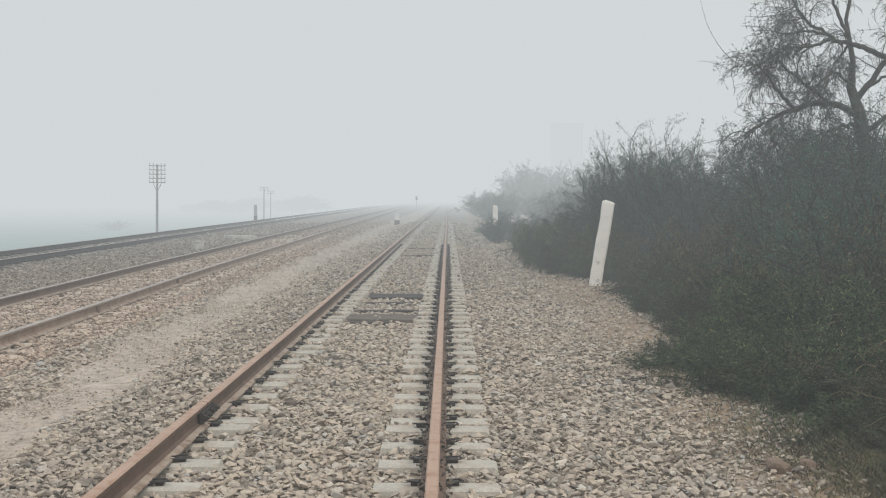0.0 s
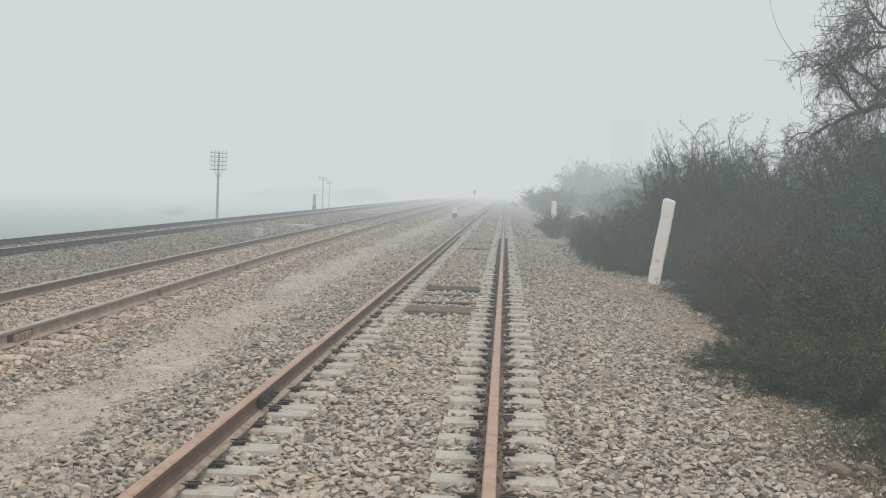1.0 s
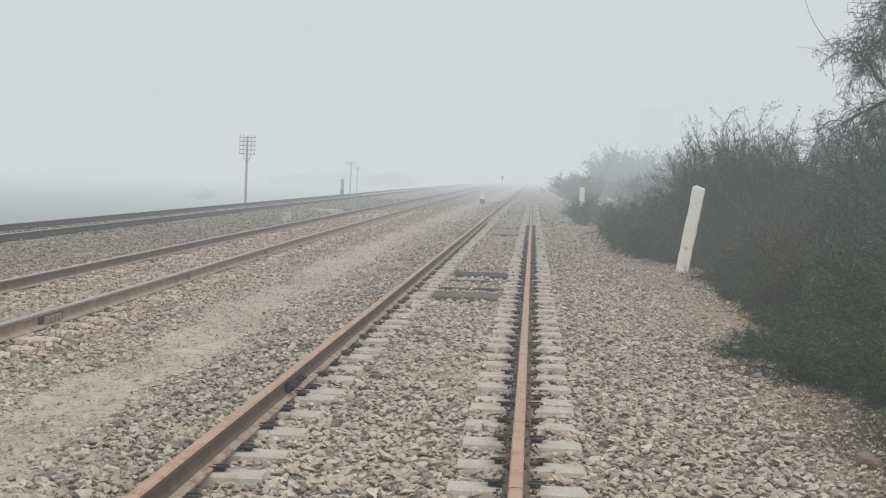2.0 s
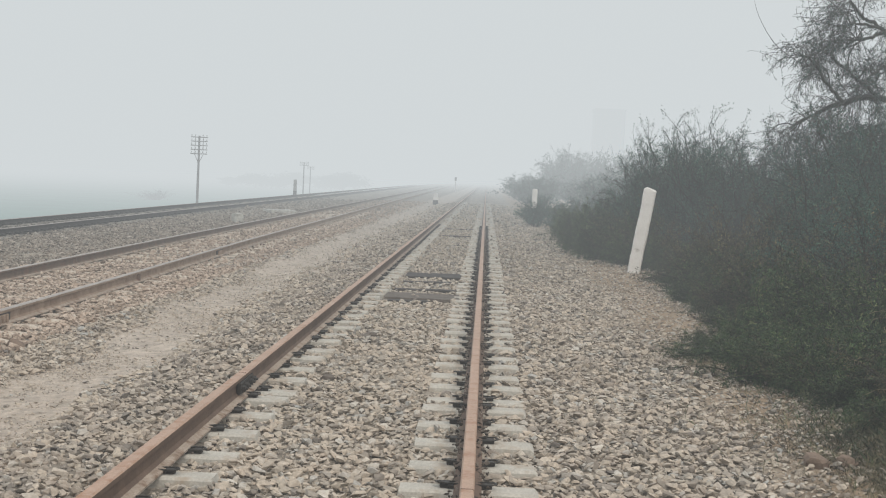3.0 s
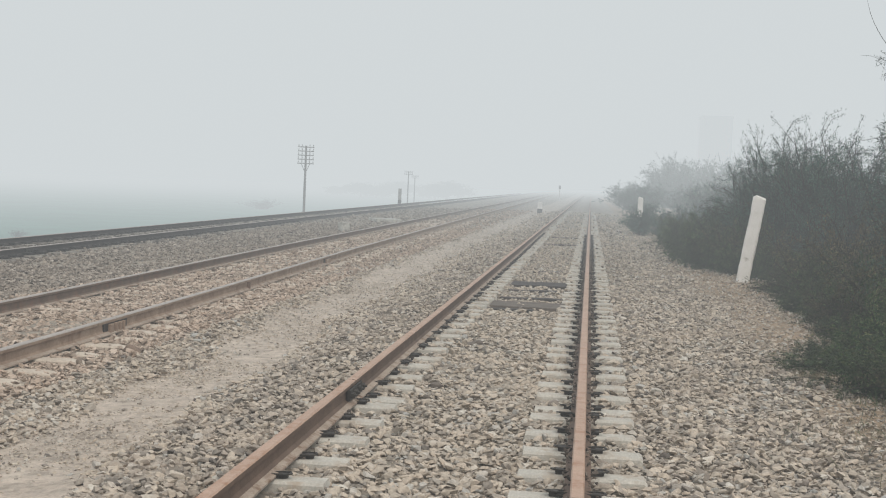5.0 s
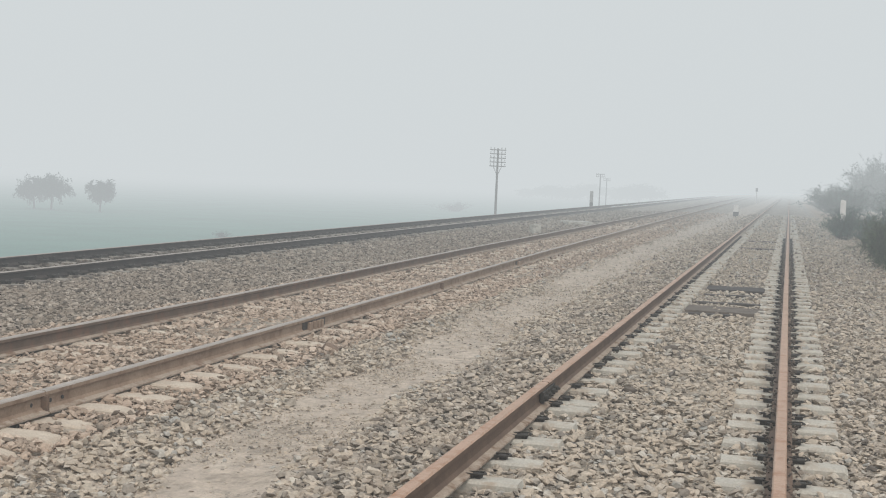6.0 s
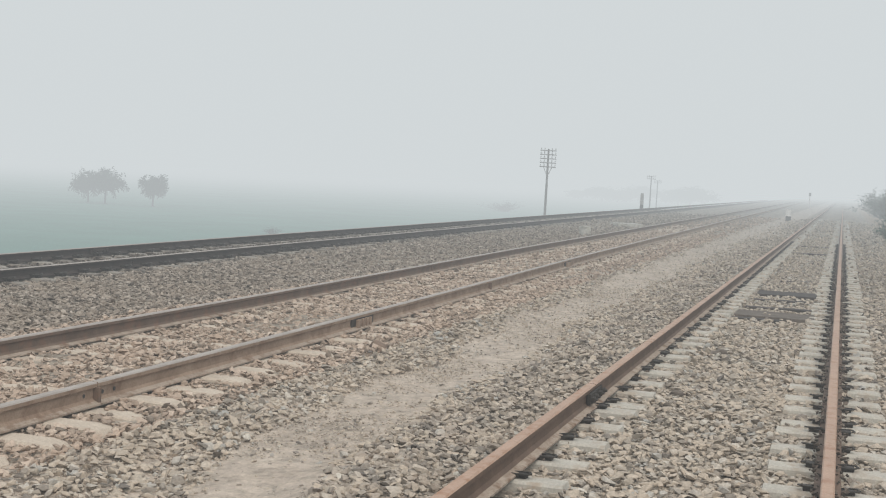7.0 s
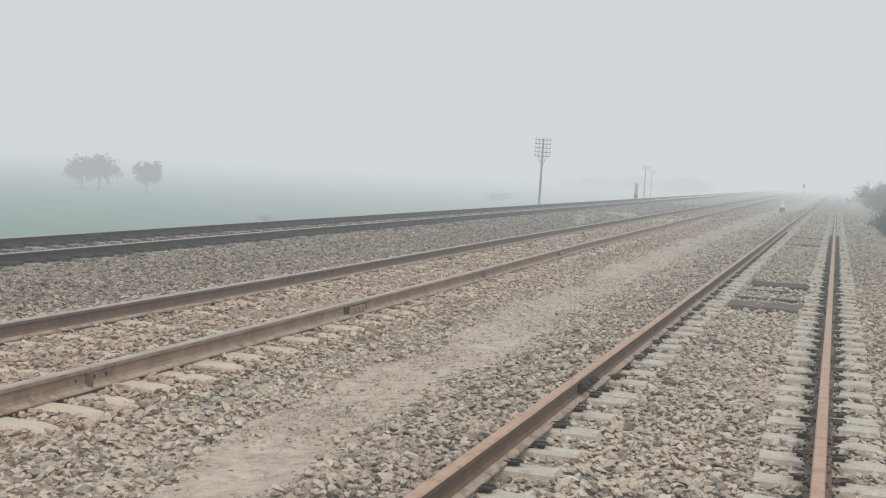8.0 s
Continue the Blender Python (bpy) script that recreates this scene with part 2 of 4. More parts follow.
def ground_material():
    m, n, l, b = mat("ground")
    geo = n.new("ShaderNodeNewGeometry")
    sep = n.new("ShaderNodeSeparateXYZ")
    l.new(geo.outputs["Position"], sep.inputs[0])

    def math2(op, a, c):
        k = n.new("ShaderNodeMath")
        k.operation = op
        for q, v in zip(k.inputs, (a, c)):
            if isinstance(v, (int, float)):
                q.default_value = v
            else:
                l.new(v, q)
        return k.outputs[0]

    def band(value, lo, hi):
        k = n.new("ShaderNodeMapRange")
        k.interpolation_type = "SMOOTHSTEP"
        l.new(value, k.inputs["Value"])
        k.inputs["From Min"].default_value, k.inputs["From Max"].default_value = lo, hi
        return k.outputs["Result"]

    wob = math2("MULTIPLY", math2("SUBTRACT", noise_tex(n, l, 1.2, 6, 0.75), 0.5), 1.5)
    x = math2("ADD", sep.outputs["X"], wob)
    xs = math2("ADD", x, math2("MULTIPLY", sep.outputs["Y"], 0.014))
    fine = noise_tex(n, l, 38, 6, 0.7)
    mid = noise_tex(n, l, 2.2, 5)
    vor = n.new("ShaderNodeTexVoronoi")
    vor.inputs["Scale"].default_value = 15
    l.new(geo.outputs["Position"], vor.inputs["Vector"])
    bal = mix(n, l, ramp(n, l, vor.outputs["Color"], [(0.1, (0, 0, 0)), (0.9, (1, 1, 1))]), (0.22, 0.195, 0.165), (0.47, 0.41, 0.34))
    bal = mix(n, l, ramp(n, l, vor.outputs["Distance"], [(0.35, (0, 0, 0)), (0.75, (0.8, 0.8, 0.8))]), bal, (0.19, 0.165, 0.14))
    dust = ramp(n, l, mid, [(0.3, (0.45, 0.385, 0.33)), (0.7, (0.54, 0.47, 0.41))])
    dust = mix(n, l, 0.4, dust, ramp(n, l, fine, [(0.3, (0.28, 0.28, 0.28)), (0.7, (0.74, 0.74, 0.74))]), "OVERLAY")
    soil = ramp(n, l, mid, [(0.3, (0.225, 0.168, 0.115)), (0.7, (0.36, 0.275, 0.195))])
    soil = mix(n, l, 0.4, soil, ramp(n, l, fine, [(0.3, (0.28, 0.28, 0.28)), (0.7, (0.74, 0.74, 0.74))]), "OVERLAY")
    field = ramp(n, l, noise_tex(n, l, 0.12, 4), [(0.3, (0.075, 0.215, 0.165)), (0.7, (0.10, 0.27, 0.21))])
    path = math2("MULTIPLY", band(x, -4.0, -3.3), math2("SUBTRACT", 1.0, band(x, -1.8, -1.4)))
    speck = ramp(n, l, noise_tex(n, l, 7, 5, 0.7), [(0.38, (0, 0, 0)), (0.55, (1, 1, 1))])
    c = mix(n, l, math2("MULTIPLY", path, math2("ADD", math2("MULTIPLY", speck, 0.6), 0.4)), bal, dust)
    c = mix(n, l, band(x, 2.5, 3.3), c, soil)
    c = mix(n, l, math2("SUBTRACT", 1.0, band(xs, -15.2, -14.4)), c, soil)
    c = mix(n, l, math2("SUBTRACT", 1.0, band(xs, -22.5, -20.5)), c, field)
    patch = ramp(n, l, noise_tex(n, l, 4.5, 6, 0.75), [(0.3, (0.30, 0.30, 0.30)), (0.7, (0.70, 0.69, 0.68))])
    c = mix(n, l, 0.55, c, patch, "OVERLAY")
    # ground coloured darker in a band between the far track's rails
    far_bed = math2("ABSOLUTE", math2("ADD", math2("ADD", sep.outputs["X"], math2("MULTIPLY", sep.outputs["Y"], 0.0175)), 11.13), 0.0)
    bed_tone = math2("MULTIPLY", math2("SUBTRACT", 1.0, band(far_bed, 0.65, 1.0)), 0.75)
    c = mix(n, l, bed_tone, c, (0.085, 0.072, 0.062))
    l.new(c, b.inputs["Base Color"])
    b.inputs["Roughness"].default_value = 0.95
    bump(n, l, b, math2("ADD", fine, math2("MULTIPLY", vor.outputs["Distance"], -0.8)), 0.7, 0.02)
    return m


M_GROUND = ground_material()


# ---- mesh helpers ----
def link_mesh(name, bm, material, parent=None, label="", smooth=False):
    me = bpy.data.meshes.new(name)
    bm.to_mesh(me)
    bm.free()
    for mm in material if isinstance(material, (list, tuple)) else [material]:
        me.materials.append(mm)
    if smooth:
        me.polygons.foreach_set("use_smooth", np.ones(len(me.polygons), dtype=bool))
    ob = new(name, me)
    ob.parent = parent
    if label:
        ob["label"] = label
    return ob


def part(name, bm, material, parent, label="", smooth=False):
    return link_mesh(name, bm, material, parent, label, smooth)


def raw_mesh(name, verts, faces, material, parent=None, flat=False):
    """verts (n, 3) and faces (m, k) as arrays, every face of the same size."""
    me = bpy.data.meshes.new(name)
    k = faces.shape[1]
    me.vertices.add(len(verts))
    me.vertices.foreach_set("co", np.ascontiguousarray(verts, dtype=np.float32).ravel())
    me.loops.add(faces.size)
    me.loops.foreach_set("vertex_index", np.ascontiguousarray(faces, dtype=np.int32).ravel())
    me.polygons.add(len(faces))
    me.polygons.foreach_set("loop_start", np.arange(0, faces.size, k, dtype=np.int32))
    me.update(calc_edges=True)
    me.validate()
    me.materials.append(material)
    if flat:
        me.shade_flat()
    ob = new(name, me)
    ob.parent = parent
    return ob


def box(bm, x0, x1, y0, y1, z0, z1, bevel=0.0, taper=0.0):
    r = bmesh.ops.create_cube(bm, size=1)
    vs = r["verts"]
    for v in vs:
        top = v.co.z > 0
        tx = taper if top else 0
        v.co = Vector((x0 + tx if v.co.x < 0 else x1 - tx, y0 + tx if v.co.y < 0 else y1 - tx, z1 if top else z0))
    if bevel:
        es = list({e for v in vs for e in v.link_edges})
        bmesh.ops.bevel(bm, geom=es, offset=bevel, segments=2, affect="EDGES", profile=0.6)
    return bm


def cyl(bm, p0, p1, r0, r1, seg=10):
    p0, p1 = Vector(p0), Vector(p1)
    d = p1 - p0
    m = Matrix.Translation((p0 + p1) / 2) @ d.to_track_quat("Z", "Y").to_matrix().to_4x4()
    bmesh.ops.create_cone(bm, cap_ends=True, segments=seg, radius1=r0, radius2=r1, depth=d.length, matrix=m)
    return bm


def empty(name, m, label, category, group=""):
    ob = new(name)
    ob.matrix_basis = m
    ob.empty_display_size = 0.2
    return tagged(ob, label, category, group)




# ---- plan: three tracks, nearly parallel to y ----
def mid_x(y):
    """Centre of the middle track."""
    return float(np.interp(y, [-20, 7, 15, 28, 63, 130, 400], [-4.60, -4.95, -5.09, -5.42, -5.92, -6.8, -10.5]))


def far_x(y):
    """Centre of the far track."""
    return float(np.interp(y, [-20, 15, 26, 50, 130, 400], [-11.0, -11.3, -11.62, -12.1, -13.5, -18.0]))


def ground_z(x, y):
    """Height of the ground sheet under the stones."""
    e = far_x(y) - 2.2
    c = mid_x(y)
    px = np.array([e - 60, e - 8.5, e - 0.6, e, far_x(y) - 1.35, far_x(y) + 2.2, min(far_x(y) + 3.6, c - 1.6), c - 1.2, c + 1.2, max(-3.3, c + 1.3), -2.9, -2.1, -1.75, -1.45, -1.02, -0.95, 1.7, 2.4, 4.5, 12.0, 60.0])
    pz = np.array([-4.8, -4.8, -0.80, -0.55, -0.20, -0.15, -0.15, -0.085, -0.085, -0.09, -0.15, -0.14, -0.05, -0.012, -0.012, -0.06, -0.06, -0.12, -0.10, -0.3, -0.5])
    return float(np.interp(x, px, pz))


def grid_lines(stops):
    out = []
    for a, b, s in stops:
        out += list(np.arange(a, b, s))
    return out


gx = grid_lines([(-3000, -400, 400), (-400, -60, 40), (-60, -24, 6), (-24, -16.2, 0.6), (-16.2, -9, 0.2), (-9, 5, 0.16), (5, 14, 0.6), (14, 60, 6), (60, 400, 60), (400, 3001, 400)])
gy = grid_lines([(-3000, -200, 400), (-200, -10, 20), (-10, 4, 1.5), (4, 24, 0.2), (24, 60, 0.8), (60, 160, 5), (160, 400, 30), (400, 3001, 400)])
gv = np.empty((len(gy), len(gx), 3))
for j, yy in enumerate(gy):
    for i, xx in enumerate(gx):
        near = 1.0 if abs(xx) < 30 and -10 < yy < 80 else 0.3
        hz = ground_z(xx, yy) + near * (0.035 * noise.noise((xx * 0.7, yy * 0.5, 0)) + 0.018 * noise.noise((xx * 3, yy * 3, 4)))
        gv[j, i] = (xx, yy, hz)
ii = np.arange(len(gy) * len(gx)).reshape(len(gy), len(gx))
gf = np.stack([ii[:-1, :-1], ii[:-1, 1:], ii[1:, 1:], ii[1:, :-1]], -1).reshape(-1, 4)
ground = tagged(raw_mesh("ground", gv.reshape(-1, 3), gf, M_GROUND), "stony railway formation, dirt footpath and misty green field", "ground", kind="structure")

# ---- rails ----
RAIL = [(-0.075, 0.0), (0.075, 0.0), (0.075, 0.012), (0.03, 0.026), (0.009, 0.045), (0.009, 0.112), (0.034, 0.124), (0.036, 0.150), (0.028, 0.159), (-0.028, 0.159), (-0.036, 0.150), (-0.034, 0.124), (-0.009, 0.112), (-0.009, 0.045), (-0.03, 0.026), (-0.075, 0.012)]


def rail(parent, centre, side, z_foot, y0, y1, side_mat, top_mat, foot_mat, label):
    """One length of flat-bottomed rail along the track's centre line, side -1 or 1."""
    ys = list(np.arange(y0, min(y1, 70), 1.5)) + list(np.arange(70, y1, 8)) + [y1] if y1 > 70 else list(np.arange(y0, y1, 1.5)) + [y1]
    bm = bmesh.new()
    rows = []
    for yy in ys:
        cx = centre(yy) + side * 0.873
        rows.append([bm.verts.new((cx + px, yy, z_foot + pz + 0.004 * noise.noise((side * 9, yy * 0.25, 3)))) for px, pz in RAIL])
    k = len(RAIL)
    for a, b in zip(rows, rows[1:]):
        for q in range(k):
            f = bm.faces.new((a[q], a[(q + 1) % k], b[(q + 1) % k], b[q]))
            f.material_index = 1 if q in (7, 8, 9) else (2 if q in (1, 2, 14, 15) else 0)
    bm.faces.new(rows[0][::-1])
    bm.faces.new(rows[-1])
    bmesh.ops.recalc_face_normals(bm, faces=bm.faces)
    return part("rail", bm, [side_mat, top_mat, foot_mat], parent, label)


def lay_rails(parent, centre, z_foot, joints, side_mat, top_mat, foot_mat, label, y_end=330):
    for side in (-1, 1):
        cuts = [-15.0] + joints[side] + [y_end]
        for a, b in zip(cuts, cuts[1:]):
            rail(parent, centre, side, z_foot, a + 0.006, b - 0.006, side_mat[max(side, 0)] if isinstance(side_mat, tuple) else side_mat, top_mat, foot_mat[max(side, 0)] if isinstance(foot_mat, tuple) else foot_mat, label)


near_track = empty("railway_track", pose(0, 0, 0), "disused track with pink-brown rusty rails on pale concrete sleepers", "railway track", "railway tracks")
mid_track = empty("railway_track", pose(0, 0, 0), "dusty brown track with bright rail tops half buried in ballast", "railway track", "railway tracks")
far_track = empty("railway_track", pose(0, 0, 0), "dark brown track on grey sleepers along the embankment edge", "railway track", "railway tracks")
lay_rails(near_track, lambda y: 0.0, 0.012, {-1: [9.18, 22.2, 35.2, 61.0], 1: [6.0, 19.0, 32.0, 58.0]}, M_RUST, M_RUST_TOP, (M_FOOT, M_RUST), "rusty rail with a pinkish top")
lay_rails(mid_track, mid_x, -0.045, {-1: [8.1, 21.0, 34.0, 60.0], 1: [7.44, 12.75, 24.9, 36.4, 62.0]}, (M_RUST_DUST, M_RUST_PALE), M_RAIL_SHINE, M_FOOT, "dust-covered rail with a worn bright top")
lay_rails(far_track, far_x, -0.105, {-1: [16.8, 29.8, 42.8, 70.0], 1: [18.2, 31.0, 44.0, 71.0]}, M_RUST_DARK, M_RAIL_SHINE, M_RUST_DARK, "dark rusty rail")


# ---- sleepers and fastenings ----
def sleeper_mesh(name, half, top_w, bot_w, dip, material, rounded=False):
    """A concrete sleeper: raised rail seats, a lower waist, sloping sides."""
    xs = [-half, -half + 0.02, -0.51, -0.47, 0.0, 0.47, 0.51, half - 0.02, half]
    zs = [-0.02, 0.0, 0.0, -dip, -dip, -dip, 0.0, 0.0, -0.02]
    ws = [1.0] * 9
    if rounded:
        xs = [-half, -half + 0.015, -half + 0.06, -half + 0.15] + xs[2:7] + [half - 0.15, half - 0.06, half - 0.015, half]
        zs = [-0.10, -0.045, -0.012, 0.0] + zs[2:7] + [0.0, -0.012, -0.045, -0.10]
        ws = [0.35, 0.65, 0.88, 1.0, 1.0, 0.8, 0.8, 0.8, 1.0, 1.0, 0.88, 0.65, 0.35]
    bm = bmesh.new()
    rows = []
    for xx, zz, ww in zip(xs, zs, ws):
        wt, wb = ww * top_w / 2, ww * bot_w / 2
        rows.append([bm.verts.new((xx, yy, q)) for yy, q in ((-wb, -0.2), (-wt - 0.006, zz - 0.015), (-wt + 0.012, zz), (wt - 0.012, zz), (wt + 0.006, zz - 0.015), (wb, -0.2))])
    for a, b in zip(rows, rows[1:]):
        for q in range(6):
            bm.faces.new((a[q], a[(q + 1) % 6], b[(q + 1) % 6], b[q]))
    bm.faces.new(rows[0][::-1])
    bm.faces.new(rows[-1])
    bmesh.ops.recalc_face_normals(bm, faces=bm.faces)
    me = bpy.data.meshes.new(name)
    bm.to_mesh(me)
    bm.free()
    me.materials.append(material)
    return me


def clip_mesh():
    """A sprung rail clip: cast shoulder, pad and a bent bar that bears on the rail foot (rail at -x)."""
    bm = bmesh.new()
    box(bm, 0.02, 0.075, -0.035, 0.035, -0.01, 0.035, 0.008)
    box(bm, -0.03, 0.03, -0.055, 0.055, -0.005, 0.022, 0.004)
    pts = [(-0.035, -0.05, 0.028), (0.06, -0.05, 0.026), (0.10, -0.015, 0.034), (0.085, 0.03, 0.040), (0.03, 0.045, 0.036), (-0.03, 0.03, 0.030)]
    for a, b in zip(pts, pts[1:]):
        cyl(bm, a, b, 0.009, 0.009, 6)
    me = bpy.data.meshes.new("rail_clip")
    bm.to_mesh(me)
    bm.free()
    me.materials.append(M_CLIP)
    return me


def child(name, me, parent, m):
    ob = new(name, me)
    ob.parent = parent
    ob.matrix_basis = m
    return ob


ME_SLEEPER = sleeper_mesh("concrete_sleeper", 1.27, 0.165, 0.235, 0.15, M_CONCRETE)
ME_SLEEPER_TAN = sleeper_mesh("dusty_sleeper", 1.38, 0.20, 0.27, 0.012, M_CONCRETE_TAN, True)
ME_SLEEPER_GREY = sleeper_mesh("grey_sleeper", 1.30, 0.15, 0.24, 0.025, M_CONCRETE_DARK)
ME_CLIP = clip_mesh()

near_sleepers = [3.7 - 0.6 * q for q in range(24, 0, -1)] + [3.7, 4.3, 4.9, 5.5, 6.08, 6.69, 7.27, 7.87, 8.53, 9.10, 9.47, 10.04]
while near_sleepers[-1] < 95:
    near_sleepers.append(near_sleepers[-1] + 0.60 + 0.03 * math.sin(len(near_sleepers) * 2.3))
for k, yy in enumerate(near_sleepers):
    s = child("sleeper", ME_SLEEPER, near_track, pose(0.012 * math.sin(k * 1.7), yy, -0.004 + 0.006 * math.sin(k * 3.1), 0.8 * math.sin(k * 2.1), 0, 0.8 * math.sin(k * 1.3)))
    if yy < 46:
        for side in (-1, 1):
            for face in (-1, 1):
                child("rail_clip", ME_CLIP, s, pose(side * 0.873 + face * 0.072, 0, 0.008, 4 * math.sin(k + face), 0, (0 if face > 0 else 180) + 5 * math.sin(k * 1.9 + side)) @ Matrix.Diagonal((0.95, 0.72 + 0.09 * math.sin(k * 2.9 + face), 0.62, 1)))

mid_sleepers = [6.35 - 0.55 * q for q in range(30, 0, -1)] + [6.35, 6.86, 7.30, 7.85, 8.43, 8.96, 9.51]
while mid_sleepers[-1] < 60:
    mid_sleepers.append(mid_sleepers[-1] + 0.57 + 0.04 * math.sin(len(mid_sleepers) * 1.7))
for k, yy in enumerate(mid_sleepers):
    child("sleeper", ME_SLEEPER_TAN, mid_track, pose(mid_x(yy) + 0.04 * math.sin(k * 1.9), yy, -0.056 + 0.008 * math.sin(k * 2.7), 1.2 * math.sin(k * 1.1), 0, 1 + 1.5 * math.sin(k * 2.2)))
yy = 9.0 - 0.63 * 28
k = 0
far_sleepers = []
while yy < 105:
    far_sleepers.append(yy)
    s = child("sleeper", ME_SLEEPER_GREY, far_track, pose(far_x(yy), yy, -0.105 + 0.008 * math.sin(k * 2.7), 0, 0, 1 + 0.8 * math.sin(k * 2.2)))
    if yy < 50:
        for side in (-1, 1):
            child("rail_clip", ME_CLIP, s, pose(side * 0.873 + 0.08, 0, 0.012, 0, 0, 0) @ Matrix.Scale(1.25, 4))
            child("rail_clip", ME_CLIP, s, pose(side * 0.873 - 0.08, 0, 0.012, 0, 0, 180) @ Matrix.Scale(1.25, 4))
    yy += 0.63
    k += 1


def fishplate(parent, x, y, z_foot, side, material, length=0.62):
    """A joint bar with four bolts against the web of a rail."""
    bm = bmesh.new()
    box(bm, -0.016, 0.016, -length / 2, length / 2, 0.035, 0.118, 0.006)
    ob = part("fishplate", bm, material, parent, "dark bolted joint bar")
    ob.matrix_basis = pose(x + side * 0.028, y, z_foot, 0, 0, 0.9)
    for dy in (-0.22, -0.09, 0.09, 0.22):
        b = bmesh.new()
        cyl(b, (0.012, dy, 0.078), (0.045, dy, 0.078), 0.024, 0.024, 6)
        cyl(b, (0.04, dy, 0.078), (0.062, dy, 0.078), 0.010, 0.010, 8)
        bo = part("bolt", b, M_CLIP, ob)
        if side < 0:
            bo.matrix_basis = pose(0, 0, 0, 0, 0, 180)


fishplate(near_track, -0.873, 9.18, 0.012, 1, M_CLIP, 0.5)


def joint_clamp(parent, x, y, z_foot):
    """A short clamp on a rail joint: a black plate as the shade of its gaps, with three dusty lugs standing in front of
    it.
    """
    bm = bmesh.new()
    box(bm, 0.006, 0.024, -0.34, 0.34, 0.02, 0.126, 0.004)
    ob = part("joint_clamp", bm, M_CLIP, parent, "black plate as gap shade behind pale dusty lugs")
    ob.matrix_basis = pose(x, y, z_foot, 0, 0, 0.9)
    for dy, w in ((-0.17, 0.09), (-0.03, 0.07), (0.09, 0.06), (0.19, 0.05)):
        b = bmesh.new()
        box(b, 0.02, 0.058, dy - w / 2, dy + w / 2, 0.012, 0.108, 0.008)
        part("lug", b, M_RUST_PALE, ob)


for jy in (12.75, 24.9):
    joint_clamp(mid_track, mid_x(jy) + 0.873, jy, -0.045)
fishplate(far_track, far_x(24.6) + 0.873, 24.6, -0.105, 1, M_CLIP)
fishplate(far_track, far_x(19.9) - 0.873, 19.9, -0.105, 1, M_RUST_DARK)


def rail_rib(parent, x, y, z_foot, holes):
    """An upright stiffener plate between head and foot, with black discs beside it as the shade inside bolt holes."""
    bm = bmesh.new()
    box(bm, 0.004, 0.058, -0.016, 0.016, 0.012, 0.124, 0.003)
    ob = part("joint_plate", bm, M_RUST_DUST, parent, "dusty rusty plate across a rail joint")
    ob.matrix_basis = pose(x, y, z_foot)
    for dy in holes:
        b = bmesh.new()
        cyl(b, (0.008, dy, 0.075), (0.0125, dy, 0.075), 0.015, 0.015, 10)
        part("bolt_hole_disc", b, M_BLACK, ob)


rail_rib(mid_track, mid_x(7.44) + 0.873, 7.44, -0.045, (-0.29, -0.13, 0.10, 0.25))
rail_rib(mid_track, mid_x(18.4) + 0.873, 18.4, -0.045, ())


# ---- old timbers lying between the rails of the near track ----
def plank(y, w, x0, x1, z, material, label, yaw=0.0):
    bm = bmesh.new()
    box(bm, x0, x1, -w / 2, w / 2, -0.12, 0.0, 0.012)
    bmesh.ops.subdivide_edges(bm, edges=[e for e in bm.edges if abs(e.verts[0].co.x - e.verts[1].co.x) > 0.5], cuts=7)
    for v in bm.verts:
        v.co.z += 0.012 * noise.noise((v.co.x * 2.2, y, 1)) - (0.01 if abs(v.co.y) > w / 2 - 0.02 else 0)
        v.co.y += 0.012 * noise.noise((v.co.x * 3, y, 7))
    ob = tagged(link_mesh("timber", bm, material), label, "timber", "timbers between the rails")
    ob.matrix_basis = pose(0.06, y, z - 0.022, 0, 0, yaw)
    return ob


plank(17.85, 0.78, -0.55, 0.52, 0.018, M_TIMBER, "wide brown weathered timber laid flat between the rails")
# black strip drawn as the gap shadow along the wide timber's front edge
plank(17.25, 0.16, -0.56, 0.10, 0.0, M_TIMBER_DARK, "narrow black strip laid between the rails", 1)
plank(18.95, 0.20, -0.50, 0.46, 0.015, M_TIMBER_DARK, "narrow black strip laid between the rails", -1)
plank(19.75, 0.17, -0.50, 0.45, -0.005, M_TIMBER, "narrow brown weathered timber half covered by stones")
plank(20.45, 0.20, -0.48, 0.38, 0.015, M_TIMBER_DARK, "narrow black strip laid between the rails", 1)
plank(21.75, 0.85, -0.50, 0.47, 0.022, M_TIMBER_DARK, "wide black creosoted timber laid flat between the rails")
plank(23.6, 0.20, -0.42, 0.44, -0.005, M_TIMBER, "narrow brown weathered timber half covered by stones", -1)
plank(25.4, 0.22, -0.30, 0.40, 0.0, M_TIMBER_DARK, "narrow black strip laid between the rails", 2)
plank(37.6, 0.42, -0.52, 0.50, 0.02, M_TIMBER_DARK, "black creosoted timber laid flat between the rails")
plank(43.0, 0.35, -0.45, 0.46, 0.02, M_TIMBER_DARK, "black creosoted timber laid flat between the rails")


